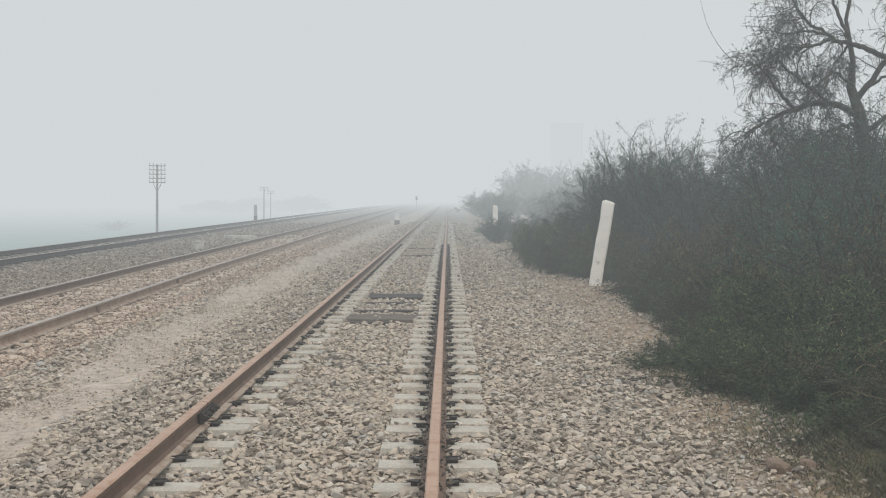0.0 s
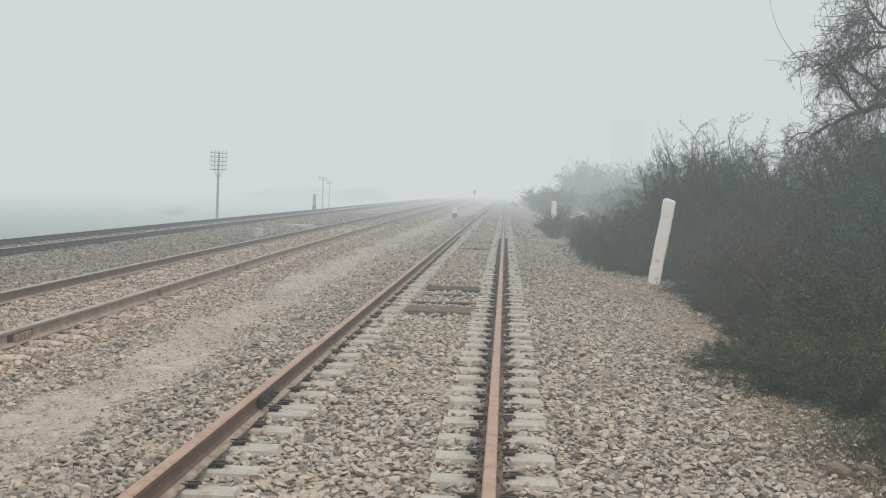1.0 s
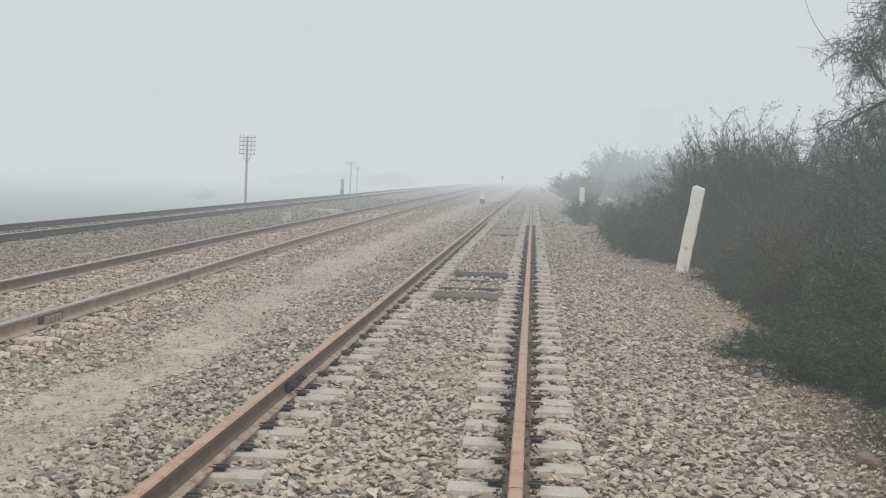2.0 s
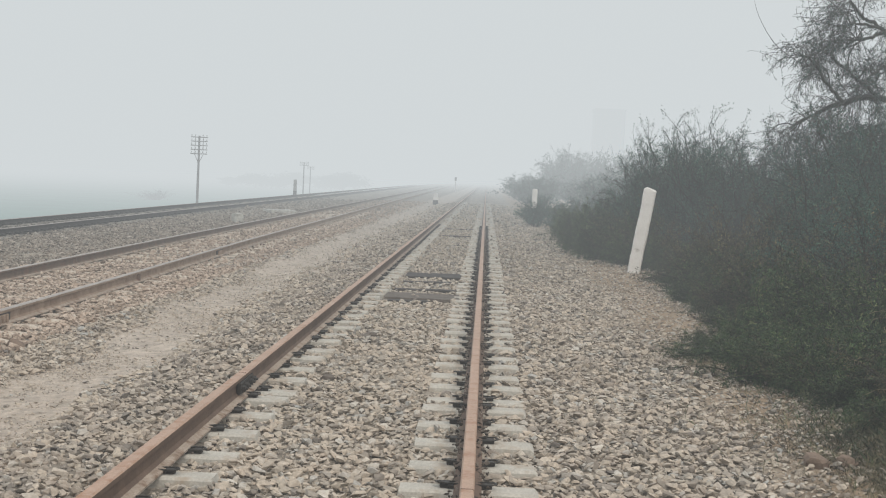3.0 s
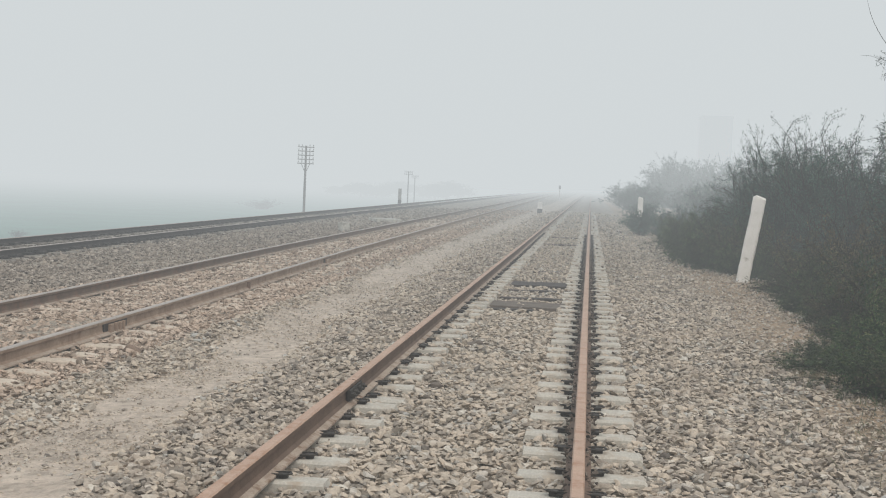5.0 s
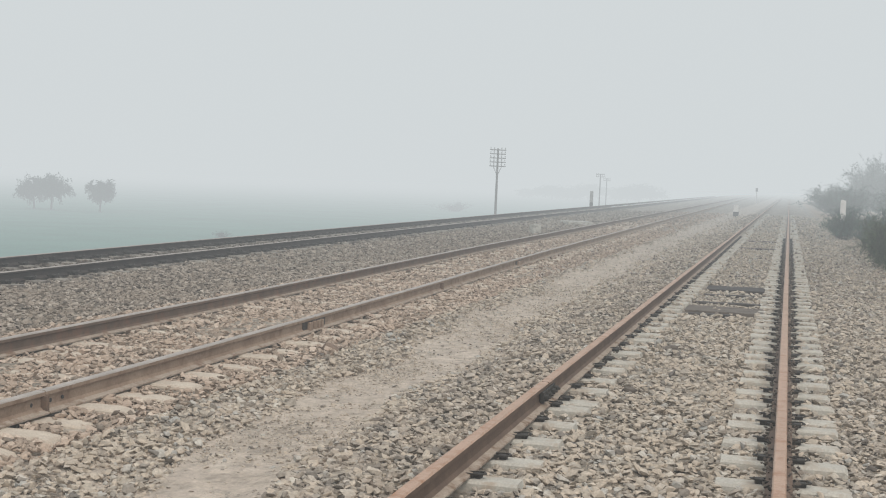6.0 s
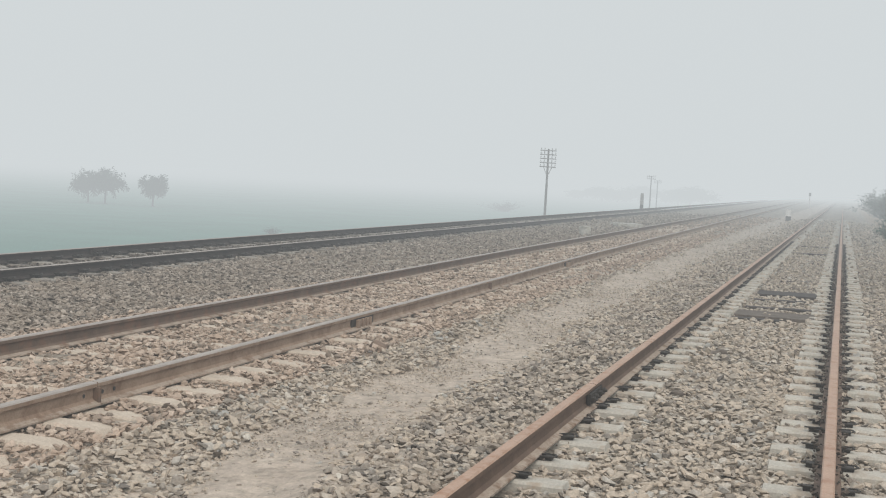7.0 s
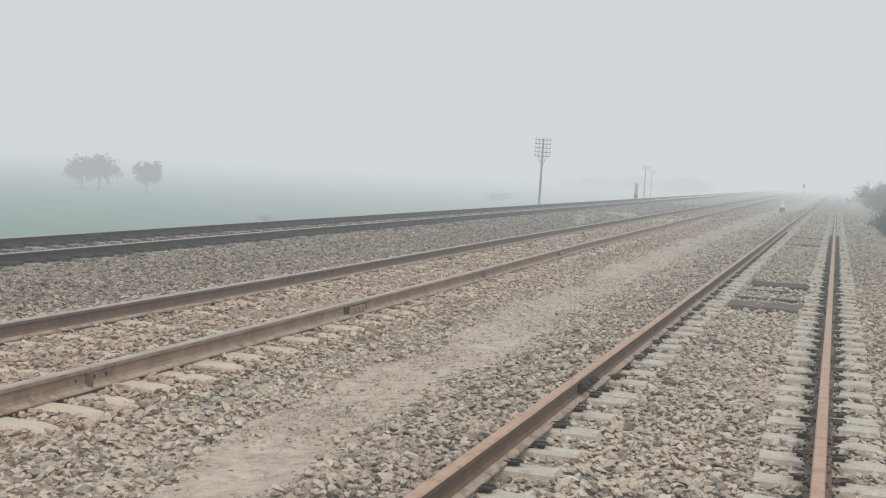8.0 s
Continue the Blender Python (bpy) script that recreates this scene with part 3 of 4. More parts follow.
# ---- posts, markers, poles ----
def leaning_post(x, y, h, w, lean, label):
    bm = bmesh.new()
    box(bm, -w / 2, w / 2, -w * 0.35, w * 0.35, -0.35, h, 0.055, 0.006)
    bmesh.ops.subdivide_edges(bm, edges=[e for e in bm.edges if abs(e.verts[0].co.z - e.verts[1].co.z) > 0.5], cuts=22)
    for v in bm.verts:
        q = noise.noise((v.co.x * 9, v.co.z * 6, v.co.y * 9 + y))
        v.co.x += 0.014 * q + 0.02 * noise.noise((0, v.co.z * 1.2, y))
        v.co.y += 0.012 * noise.noise((v.co.z * 5, v.co.x * 7, 3))
        if v.co.z > h - 0.05:
            v.co.z += 0.035 * noise.noise((v.co.x * 9, v.co.y * 9, 2)) - 0.06 * max(0, v.co.x / w)
    ob = tagged(link_mesh("boundary_post", bm, M_WHITEWASH), label, "post", "whitewashed posts")
    ob.matrix_basis = pose(x, y, ground_z(x, y), 0, lean, -7)
    return ob


leaning_post(4.07, 26.0, 1.80, 0.27, 8.5, "whitewashed concrete post leaning beside the thorn thicket")
leaning_post(3.05, 55.0, 1.55, 0.24, 1.0, "whitewashed concrete post half hidden by thorn branches")


def banded_marker(name, x, y, h, w, split, label, cap, paint):
    """A short post, white above and black below."""
    z = ground_z(x, y)
    top = empty(name, pose(x, y, z), label, "marker post")
    bm = bmesh.new()
    box(bm, -w / 2, w / 2, -w / 2, w / 2, -0.3, h * split, 0.015)
    part("lower_band", bm, M_BLACK, top, "black painted foot")
    bm = bmesh.new()
    q = w / 2 - 0.004
    box(bm, -q, q, -q, q, h * split - 0.01, h, 0.02, cap)
    part("upper_band", bm, paint, top, "white painted head")
    return top


banded_marker("marker_post", -2.68, 88.5, 0.80, 0.36, 0.42, "short white and black marker block on the ballast", 0.03, M_WHITEWASH)
banded_marker("marker_post", -15.4, 105.0, 1.78, 0.27, 0.46, "white and black painted post behind the far track", 0.01, M_MARKER)


def signal_post(x, y):
    top = empty("signal_post", pose(x, y, ground_z(x, y)), "small distant shunting signal on a white post", "railway signal")
    bm = bmesh.new()
    cyl(bm, (0, 0, -0.2), (0, 0, 1.7), 0.07, 0.06, 10)
    part("mast", bm, M_WHITEWASH, top, "white painted mast")
    bm = bmesh.new()
    box(bm, -0.15, 0.15, -0.12, 0.12, 1.7, 2.2, 0.04)
    part("signal_head", bm, M_BLACK, top, "black signal head")


signal_post(-3.6, 180.0)


def telegraph_pole(x, y, top_z, foot_z, label, arms=5):
    top = empty("telegraph_pole", pose(x, y, foot_z, 0, 0.4, 14), label, "telegraph pole", "telegraph poles")
    h = top_z - foot_z
    bm = bmesh.new()
    cyl(bm, (0, 0, -0.5), (0, 0, h * 0.62), 0.105, 0.09, 12)
    cyl(bm, (0, 0, h * 0.62), (0, 0, h), 0.085, 0.07, 12)
    part("shaft", bm, M_POLE, top)
    for a in range(arms):
        zz = h - 0.12 - a * 0.31
        bm = bmesh.new()
        box(bm, -0.62, 0.62, -0.13, -0.06, zz - 0.035, zz + 0.035, 0.006)
        arm = part("crossarm", bm, M_POLE, top)
        for xx in (-0.55, -0.28, 0.28, 0.55):
            bm = bmesh.new()
            cyl(bm, (xx, -0.095, zz + 0.03), (xx, -0.095, zz + 0.10), 0.012, 0.012, 6)
            cyl(bm, (xx, -0.095, zz + 0.09), (xx, -0.095, zz + 0.15), 0.045, 0.035, 8)
            cyl(bm, (xx, -0.095, zz + 0.15), (xx, -0.095, zz + 0.20), 0.030, 0.022, 8)
            part("insulator", bm, M_INSUL, arm)
    for sx in (-1, 1) if arms > 2 else ():
        bm = bmesh.new()
        cyl(bm, (sx * 0.30, -0.05, h - 1.42), (sx * 0.04, -0.05, h - 2.0), 0.022, 0.022, 6)
        part("brace", bm, M_POLE, top)
        bm = bmesh.new()
        cyl(bm, (sx * 0.30, -0.045, h - 1.42), (sx * 0.30, -0.045, h - 0.1), 0.02, 0.02, 6)
        part("tie_rod", bm, M_POLE, top)


telegraph_pole(-20.75, 92.0, 4.22, ground_z(-20.75, 92.0), "tall steel telegraph pole with five crossarms in the misty field")
telegraph_pole(-24.4, 170.0, 3.30, ground_z(-24.4, 170.0), "telegraph pole with two crossarms almost lost in the fog", 2)
telegraph_pole(-29.5, 212.0, 3.0, ground_z(-29.5, 212.0), "telegraph pole with two crossarms almost lost in the fog", 2)


def rough_block(name, x, y, sx, sy, sz, yaw, label, category, material, seed):
    bm = bmesh.new()
    box(bm, -sx / 2, sx / 2, -sy / 2, sy / 2, -0.1, sz, min(sx, sz) * 0.12, min(sx, sz) * 0.06)
    bmesh.ops.subdivide_edges(bm, edges=bm.edges, cuts=2, use_grid_fill=True)
    for v in bm.verts:
        v.co += Vector((noise.noise(v.co * 5 + Vector((seed, 0, 0))), noise.noise(v.co * 5 + Vector((0, seed, 0))), noise.noise(v.co * 5 + Vector((0, 0, seed))))) * 0.1 * min(sx, sz)
    ob = tagged(link_mesh(name, bm, material), label, category)
    ob.matrix_basis = pose(x, y, ground_z(x, y), 0, 0, yaw)
    return ob


rough_block("concrete_block", -7.75, 43.0, 0.34, 0.36, 0.33, 48, "pale broken concrete block lying on the ballast", "concrete block", M_BLOCK, 1)
rough_block("concrete_slab", -8.45, 56.0, 1.2, 1.5, 0.15, 24, "flat pale concrete slab lying between two tracks", "concrete slab", M_BLOCK, 5)
# ---- misty building ----
tower = empty("building", pose(53.2, 545, -0.8) @ Matrix.Scale(2.03, 4), "plain grey tower block almost lost in the fog", "building")
bm = bmesh.new()
box(bm, -3.2, 3.2, -3.5, 3.5, 0, 17.2)
part("wall", bm, M_BUILD, tower)
bm = bmesh.new()
box(bm, -3.35, 3.35, -3.65, 3.65, 17.2, 17.7, 0.04)
part("roof", bm, M_BUILD, tower)


# ---- plants ----
def tubes(lines, sides):
    """Joins tapered tubes along polylines [(points, radii)] into vertex and quad arrays."""
    vs, fs, base = [], [], 0
    ang = np.arange(sides) * 2 * np.pi / sides
    for pts, rad in lines:
        pts = np.asarray(pts)
        d = np.gradient(pts, axis=0)
        d /= np.linalg.norm(d, axis=1, keepdims=True) + 1e-9
        up = np.where(np.abs(d[:, 2:3]) > 0.9, np.array([[1.0, 0, 0]]), np.array([[0, 0, 1.0]]))
        u = np.cross(d, up)
        u /= np.linalg.norm(u, axis=1, keepdims=True) + 1e-9
        w = np.cross(d, u)
        ring = pts[:, None, :] + np.asarray(rad)[:, None, None] * (np.cos(ang)[None, :, None] * u[:, None, :] + np.sin(ang)[None, :, None] * w[:, None, :])
        n = len(pts)
        vs.append(ring.reshape(-1, 3))
        idx = base + np.arange(n * sides).reshape(n, sides)
        nxt = np.roll(idx, -1, axis=1)
        fs.append(np.stack([idx[:-1], nxt[:-1], nxt[1:], idx[1:]], -1).reshape(-1, 4))
        base += n * sides
    return np.concatenate(vs), np.concatenate(fs)


def leaf_quads(centres, along, length, width, r, loose=0.7):
    """Narrow pointed leaflets."""
    n = len(centres)
    a = along + r.normal(0, loose, (n, 3))
    a /= np.linalg.norm(a, axis=1, keepdims=True) + 1e-9
    b = np.cross(a, r.normal(0, 1, (n, 3)))
    b /= np.linalg.norm(b, axis=1, keepdims=True) + 1e-9
    L = (length * r.uniform(0.6, 1.3, (n, 1)))
    W = (width * r.uniform(0.7, 1.3, (n, 1)))
    v = np.stack([centres - b * W * 0.5, centres + b * W * 0.5, centres + a * L], 1).reshape(-1, 3)
    return v, np.arange(n * 3).reshape(n, 3)


def grow(r, start, direction, length, steps, wander, droop):
    """A wandering polyline."""
    p, d = np.array(start, float), np.array(direction, float)
    d /= np.linalg.norm(d)
    out = [p.copy()]
    for _ in range(steps):
        d = d + r.normal(0, wander, 3) + np.array([0, 0, -droop])
        d /= np.linalg.norm(d)
        p = p + d * length / steps
        out.append(p.copy())
    return np.array(out)


def at_line(line, t):
    q = t * (len(line) - 1)
    i = min(int(q), len(line) - 2)
    return line[i] + (line[i + 1] - line[i]) * (q - i), line[i + 1] - line[i]


def shrub(name, seed, height, spread, stems, twigs, leaves, leaf, material, label, droop=0.12, loose=0.7):
    """A many-stemmed thorn shrub: stems, twigs and small leaves along the twigs."""
    r = np.random.default_rng(seed)
    wood, cen, along = [], [], []
    for s in range(stems):
        az = r.uniform(0, 2 * np.pi)
        out = r.uniform(0.1, 1.0)
        base = np.array([np.cos(az), np.sin(az), 0]) * r.uniform(0.0, 0.45) * spread
        d = np.array([np.cos(az) * out * spread, np.sin(az) * out * spread, height * r.uniform(0.55, 1.0)])
        st = grow(r, base, d, np.linalg.norm(d) * 1.0, 7, 0.16, 0.05)
        wood.append((st, np.linspace(0.022, 0.006, len(st)) * (0.5 + height / 4)))
        for q in range(twigs):
            p, dd = at_line(st, r.uniform(0.12, 1.0))
            td = dd / (np.linalg.norm(dd) + 1e-9) + r.normal(0, 0.9, 3) + np.array([0, 0, 0.25])
            tw = grow(r, p, td, r.uniform(0.3, 0.75) * (0.4 + height * 0.25), 2, 0.36, droop)
            tw[:, 2] = np.maximum(tw[:, 2], 0.02)
            wood.append((tw, np.linspace(0.006, 0.002, len(tw))))
            ts = r.uniform(0.05, 1.0, leaves)
            i = np.minimum((ts * 2).astype(int), 1)
            f = (ts * 2 - i)[:, None]
            cen.append(tw[i] + (tw[i + 1] - tw[i]) * f + r.normal(0, 0.035, (leaves, 3)))
            along.append((tw[i + 1] - tw[i]) / (np.linalg.norm(tw[i + 1] - tw[i], axis=1, keepdims=True) + 1e-9))
    top = empty(name, pose(0, 0, 0), label, "shrub", "thorn thicket")
    v, f = tubes(wood, 3)
    raw_mesh("wood", v, f, M_BARK, top)
    v, f = leaf_quads(np.concatenate(cen), np.concatenate(along), leaf[0], leaf[1], r, loose)
    v[:, 2] = np.maximum(v[:, 2], 0.01)
    raw_mesh("foliage", v, f, material, top)
    return top


def limb_tree(name, m, seed, limbs, trunk, label, twig_n, leaf_n, leaf, category="tree", group="", tw_len=0.8, material=None):
    """A tree: a tapered trunk, given limbs, then branches, twigs and leaves grown along them."""
    r = np.random.default_rng(seed)
    top = empty(name, m, label, category, group)
    v, f = tubes([trunk], 9)
    raw_mesh("trunk", v, f, M_BARK, top)
    wood, cen, along = [], [], []
    for pts, rad in limbs:
        pts = np.asarray(pts, float)
        fine = np.array([at_line(pts, t)[0] for t in np.linspace(0, 1, 4 * len(pts))])
        fine[1:-1] += r.normal(0, 0.035, fine[1:-1].shape)
        wood.append((fine, np.linspace(rad, rad * 0.25, len(fine))))
        length = np.linalg.norm(np.diff(pts, axis=0), axis=1).sum()
        for b in range(int(length * 5.0) + 2):
            p, d = at_line(fine, r.uniform(0.12, 1.0))
            bd = d / np.linalg.norm(d) + r.normal(0, 0.75, 3) + np.array([0, 0, 0.25])
            br = grow(r, p, bd, r.uniform(0.7, 1.6) * tw_len * 1.2, 7, 0.25, 0.03)
            wood.append((br, np.linspace(rad * 0.28, 0.006, len(br))))
            for q in range(twig_n):
                p2, d2 = at_line(br, r.uniform(0.15, 1.0))
                td = d2 / np.linalg.norm(d2) + r.normal(0, 0.8, 3)
                tw = grow(r, p2, td, r.uniform(0.3, 0.9) * tw_len, 6, 0.30, 0.12)
                if leaf_n:
                    ts = r.uniform(0.1, 1.0, leaf_n)
                    i = np.minimum((ts * 6).astype(int), 5)
                    fr = (ts * 6 - i)[:, None]
                    cen.append(tw[i] + (tw[i + 1] - tw[i]) * fr + r.normal(0, 0.03, (leaf_n, 3)))
                    along.append((tw[i + 1] - tw[i]) / (np.linalg.norm(tw[i + 1] - tw[i], axis=1, keepdims=True) + 1e-9) + np.array([0, 0, -0.4]))
    v, f = tubes(wood, 3)
    raw_mesh("branchwork", v, f, M_BARK, top)
    v, f = leaf_quads(np.concatenate(cen), np.concatenate(along), leaf[0], leaf[1], r)
    raw_mesh("crown", v, f, material or M_LEAF, top)
    return top


def spread_copies(models, places):
    """First use of each model is the model itself, the rest are copies."""
    used = set()
    for k, (mi, x, y, h, sc) in enumerate(places):
        m = pose(x, y, ground_z(x, y) - 0.03, 0, 0, (k * 137.5) % 360)
        if mi in used:
            ob = copy_thing(models[mi], pose(0, 0, 0))
        else:
            ob = models[mi]
            used.add(mi)
        ob.matrix_basis = m @ Matrix.Diagonal((sc, sc, h, 1))


DARK = "grey-green thorn scrub shrub in a dense misty thicket"
GREEN = "low green leafy thorn shrub at the thicket's edge"
models = [
    shrub("thorn_shrub", 11, 2.6, 1.25, 36, 18, 46, (0.046, 0.013), M_LEAF, DARK),
    shrub("thorn_shrub", 12, 2.6, 1.15, 36, 18, 46, (0.046, 0.013), M_LEAF, DARK),
    shrub("thorn_shrub", 13, 2.5, 1.35, 36, 18, 46, (0.046, 0.013), M_LEAF, DARK),
    shrub("green_shrub", 21, 1.1, 0.8, 26, 17, 44, (0.058, 0.0125), M_LEAF_GREEN, GREEN, 0.40, 0.38),
    shrub("green_shrub", 22, 1.1, 0.85, 26, 17, 44, (0.058, 0.0125), M_LEAF_GREEN, GREEN, 0.40, 0.38),
    shrub("thorn_shrub", 14, 2.5, 1.3, 28, 16, 26, (0.08, 0.026), M_LEAF, DARK),
    shrub("thorn_shrub", 15, 2.6, 1.2, 28, 16, 26, (0.08, 0.026), M_LEAF, DARK),
    shrub("dry_shrub", 16, 1.5, 1.1, 30, 18, 22, (0.055, 0.016), M_LEAF_DRY, "brownish half-dry scrub shrub among the green ones"),
]
places = []
# low green shrubs at the edge
for k, (x, y, h) in enumerate([(3.6, 11.8, 0.50), (4.2, 10.9, 0.70), (4.9, 10.5, 0.90), (3.95, 11.4, 0.6), (5.6, 11.5, 1.10), (4.2, 12.9, 0.80), (4.9, 12.3, 1.05), (6.2, 12.2, 1.30), (5.5, 13.2, 1.2), (4.8, 14.0, 1.1), (6.6, 13.6, 1.45), (7.2, 12.6, 1.45), (4.3, 10.3, 0.45), (5.2, 9.9, 0.65), (3.45, 13.0, 0.28), (6.0, 10.4, 0.95), (4.15, 9.5, 0.34), (4.7, 8.8, 0.42), (4.8, 15.6, 0.9), (5.0, 17.6, 0.8), (5.1, 19.8, 0.7), (4.5, 8.0, 0.28), (5.1, 8.6, 0.55), (4.9, 7.4, 0.30), (5.4, 9.3, 0.8)]):
    places.append((3 + k % 2, x, y, h / 1.1, max(0.6, h * 0.85)))
# the thicket behind, growing taller away from the line
pr = np.random.default_rng(5)
edge_y = [13.5, 16, 20, 25, 27, 30, 36, 50, 75]
edge_x = [5.5, 6.0, 6.5, 7.1, 6.9, 5.3, 4.3, 3.9, 3.9]
y = 15.2
while y < 50:
    e = float(np.interp(y, edge_y, edge_x))
    for c in range(3):
        x = e + c * 1.5 + pr.uniform(-0.25, 0.25)
        if x > 2.0 + 0.41 * y or (c == 0 and 20 < y < 27.5):
            continue
        tall = float(np.interp(y, [14, 19, 24, 31, 33, 50], [2.1, 2.8, 3.4, 3.45, 1.9, 1.7]))
        h = tall * (0.5, 0.84, 1.05)[c] * pr.uniform(0.88, 1.12) if y > 26 else tall * (0.86, 1.02, 1.08)[c] * pr.uniform(0.92, 1.1)
        places.append((int(pr.integers(0, 3)) if y < 34 else 5 + int(pr.integers(0, 2)), x, y + pr.uniform(-0.5, 0.5), h / 2.55, min(1.25, h / 2.55 * pr.uniform(0.85, 1.0) + 0.08)))
    y += 1.9 if y < 34 else 2.9
# low growth that hides the foot of the farther post, tall growth under the tree
places += [(6, 3.0, 51.0, 0.46, 0.48), (5, 3.0, 53.2, 0.44, 0.40), (5, 3.7, 52.5, 0.42, 0.5), (5, 3.3, 60.0, 0.4, 0.55), (6, 3.9, 66.0, 0.55, 0.7), (5, 4.6, 57.0, 0.55, 0.7)]
places += [(0, 8.7, 23.4, 1.5, 1.15), (1, 9.7, 22.3, 1.5, 1.2), (2, 8.2, 25.8, 1.42, 1.1), (0, 9.3, 26.5, 1.55, 1.2), (2, 9.0, 22.6, 1.42, 0.85), (1, 8.5, 24.6, 1.48, 0.9)]
# the blunt end of the tall thicket
places += [(1, 5.9, 32.0, 1.32, 1.0), (0, 6.3, 30.5, 1.36, 1.0), (2, 5.55, 30.6, 1.18, 0.8), (1, 6.6, 28.5, 1.3, 1.0), (0, 5.25, 31.6, 1.16, 0.75), (2, 5.95, 29.4, 1.28, 0.85), (1, 5.6, 32.8, 1.22, 0.85), (0, 6.3, 33.2, 1.34, 0.95), (2, 6.9, 31.0, 1.36, 0.95)]
# scrub farther along the line, each stand paler than the one before
places += [(5 + k % 2, 8.6 + 0.9 * (k % 3) + 0.05 * k, 72 + 5.5 * k, 1.05 + 0.12 * (k % 3), 1.25) for k in range(7)]
places += [(5 + k % 2, 4.7 + 1.1 * (k % 3), 104 + 7.5 * k, 0.95 + 0.1 * (k % 2), 1.35) for k in range(9)]
places += [(5 + k % 2, 11.0 + 2.2 * (k % 5), 160 + 12 * (k % 3) + 3 * k, 2.6 + 0.3 * math.sin(k * 2.3), 2.4) for k in range(10)]
# low green growth along the foot of the thicket
places += [(3 + k % 2, 5.2 - 0.10 * k if k < 4 else 4.85 - 0.06 * (k - 4), 24.4 - 1.5 * k, 0.75 + 0.12 * (k % 3), 0.62 + 0.05 * (k % 2)) for k in range(8)]
places += [(3 + k % 2, x, y, 0.40 + 0.08 * (k % 3), 0.50) for k, (x, y) in enumerate([(4.95, 25.2), (4.85, 23.6), (4.75, 22.0), (4.65, 20.4), (4.6, 18.8), (4.55, 17.2), (4.4, 15.6), (4.2, 14.2)])]
places += [(7, 5.0, 15.0, 0.8, 0.8), (7, 5.6, 17.0, 1.1, 0.9), (7, 5.3, 18.9, 1.0, 0.8), (7, 6.9, 15.6, 1.35, 1.0), (7, 5.9, 21.0, 1.3, 0.9), (7, 4.6, 9.6, 0.45, 0.6), (7, 6.2, 14.2, 1.1, 0.9), (7, 4.7, 29.0, 0.9, 0.9), (7, 4.9, 21.6, 0.9, 0.7), (7, 4.6, 16.6, 0.6, 0.6), (7, 4.35, 7.9, 0.24, 0.42), (7, 4.6, 8.4, 0.3, 0.45), (7, 4.25, 8.9, 0.22, 0.36), (7, 4.8, 7.6, 0.3, 0.45), (7, 3.75, 11.3, 0.3, 0.32)]
places += [(3 + k % 2, x, y, h, s) for k, (x, y, h, s) in enumerate([(4.65, 26.9, 0.75, 0.55), (4.25, 28.3, 0.8, 0.6), (3.85, 30.0, 0.85, 0.65), (3.65, 31.8, 0.9, 0.7), (3.6, 33.8, 0.95, 0.7), (3.7, 36.0, 1.0, 0.75), (3.75, 39.0, 1.0, 0.8), (3.9, 42.5, 1.0, 0.8), (4.6, 29.4, 1.3, 0.8), (4.4, 32.2, 1.35, 0.8), (4.4, 35.0, 1.4, 0.85), (4.45, 23.2, 0.34, 0.40), (4.35, 21.4, 0.32, 0.38), (4.25, 19.6, 0.30, 0.38), (4.15, 17.9, 0.28, 0.36), (4.05, 16.2, 0.26, 0.34), (3.55, 14.3, 0.24, 0.30)])]
spread_copies(models, places)

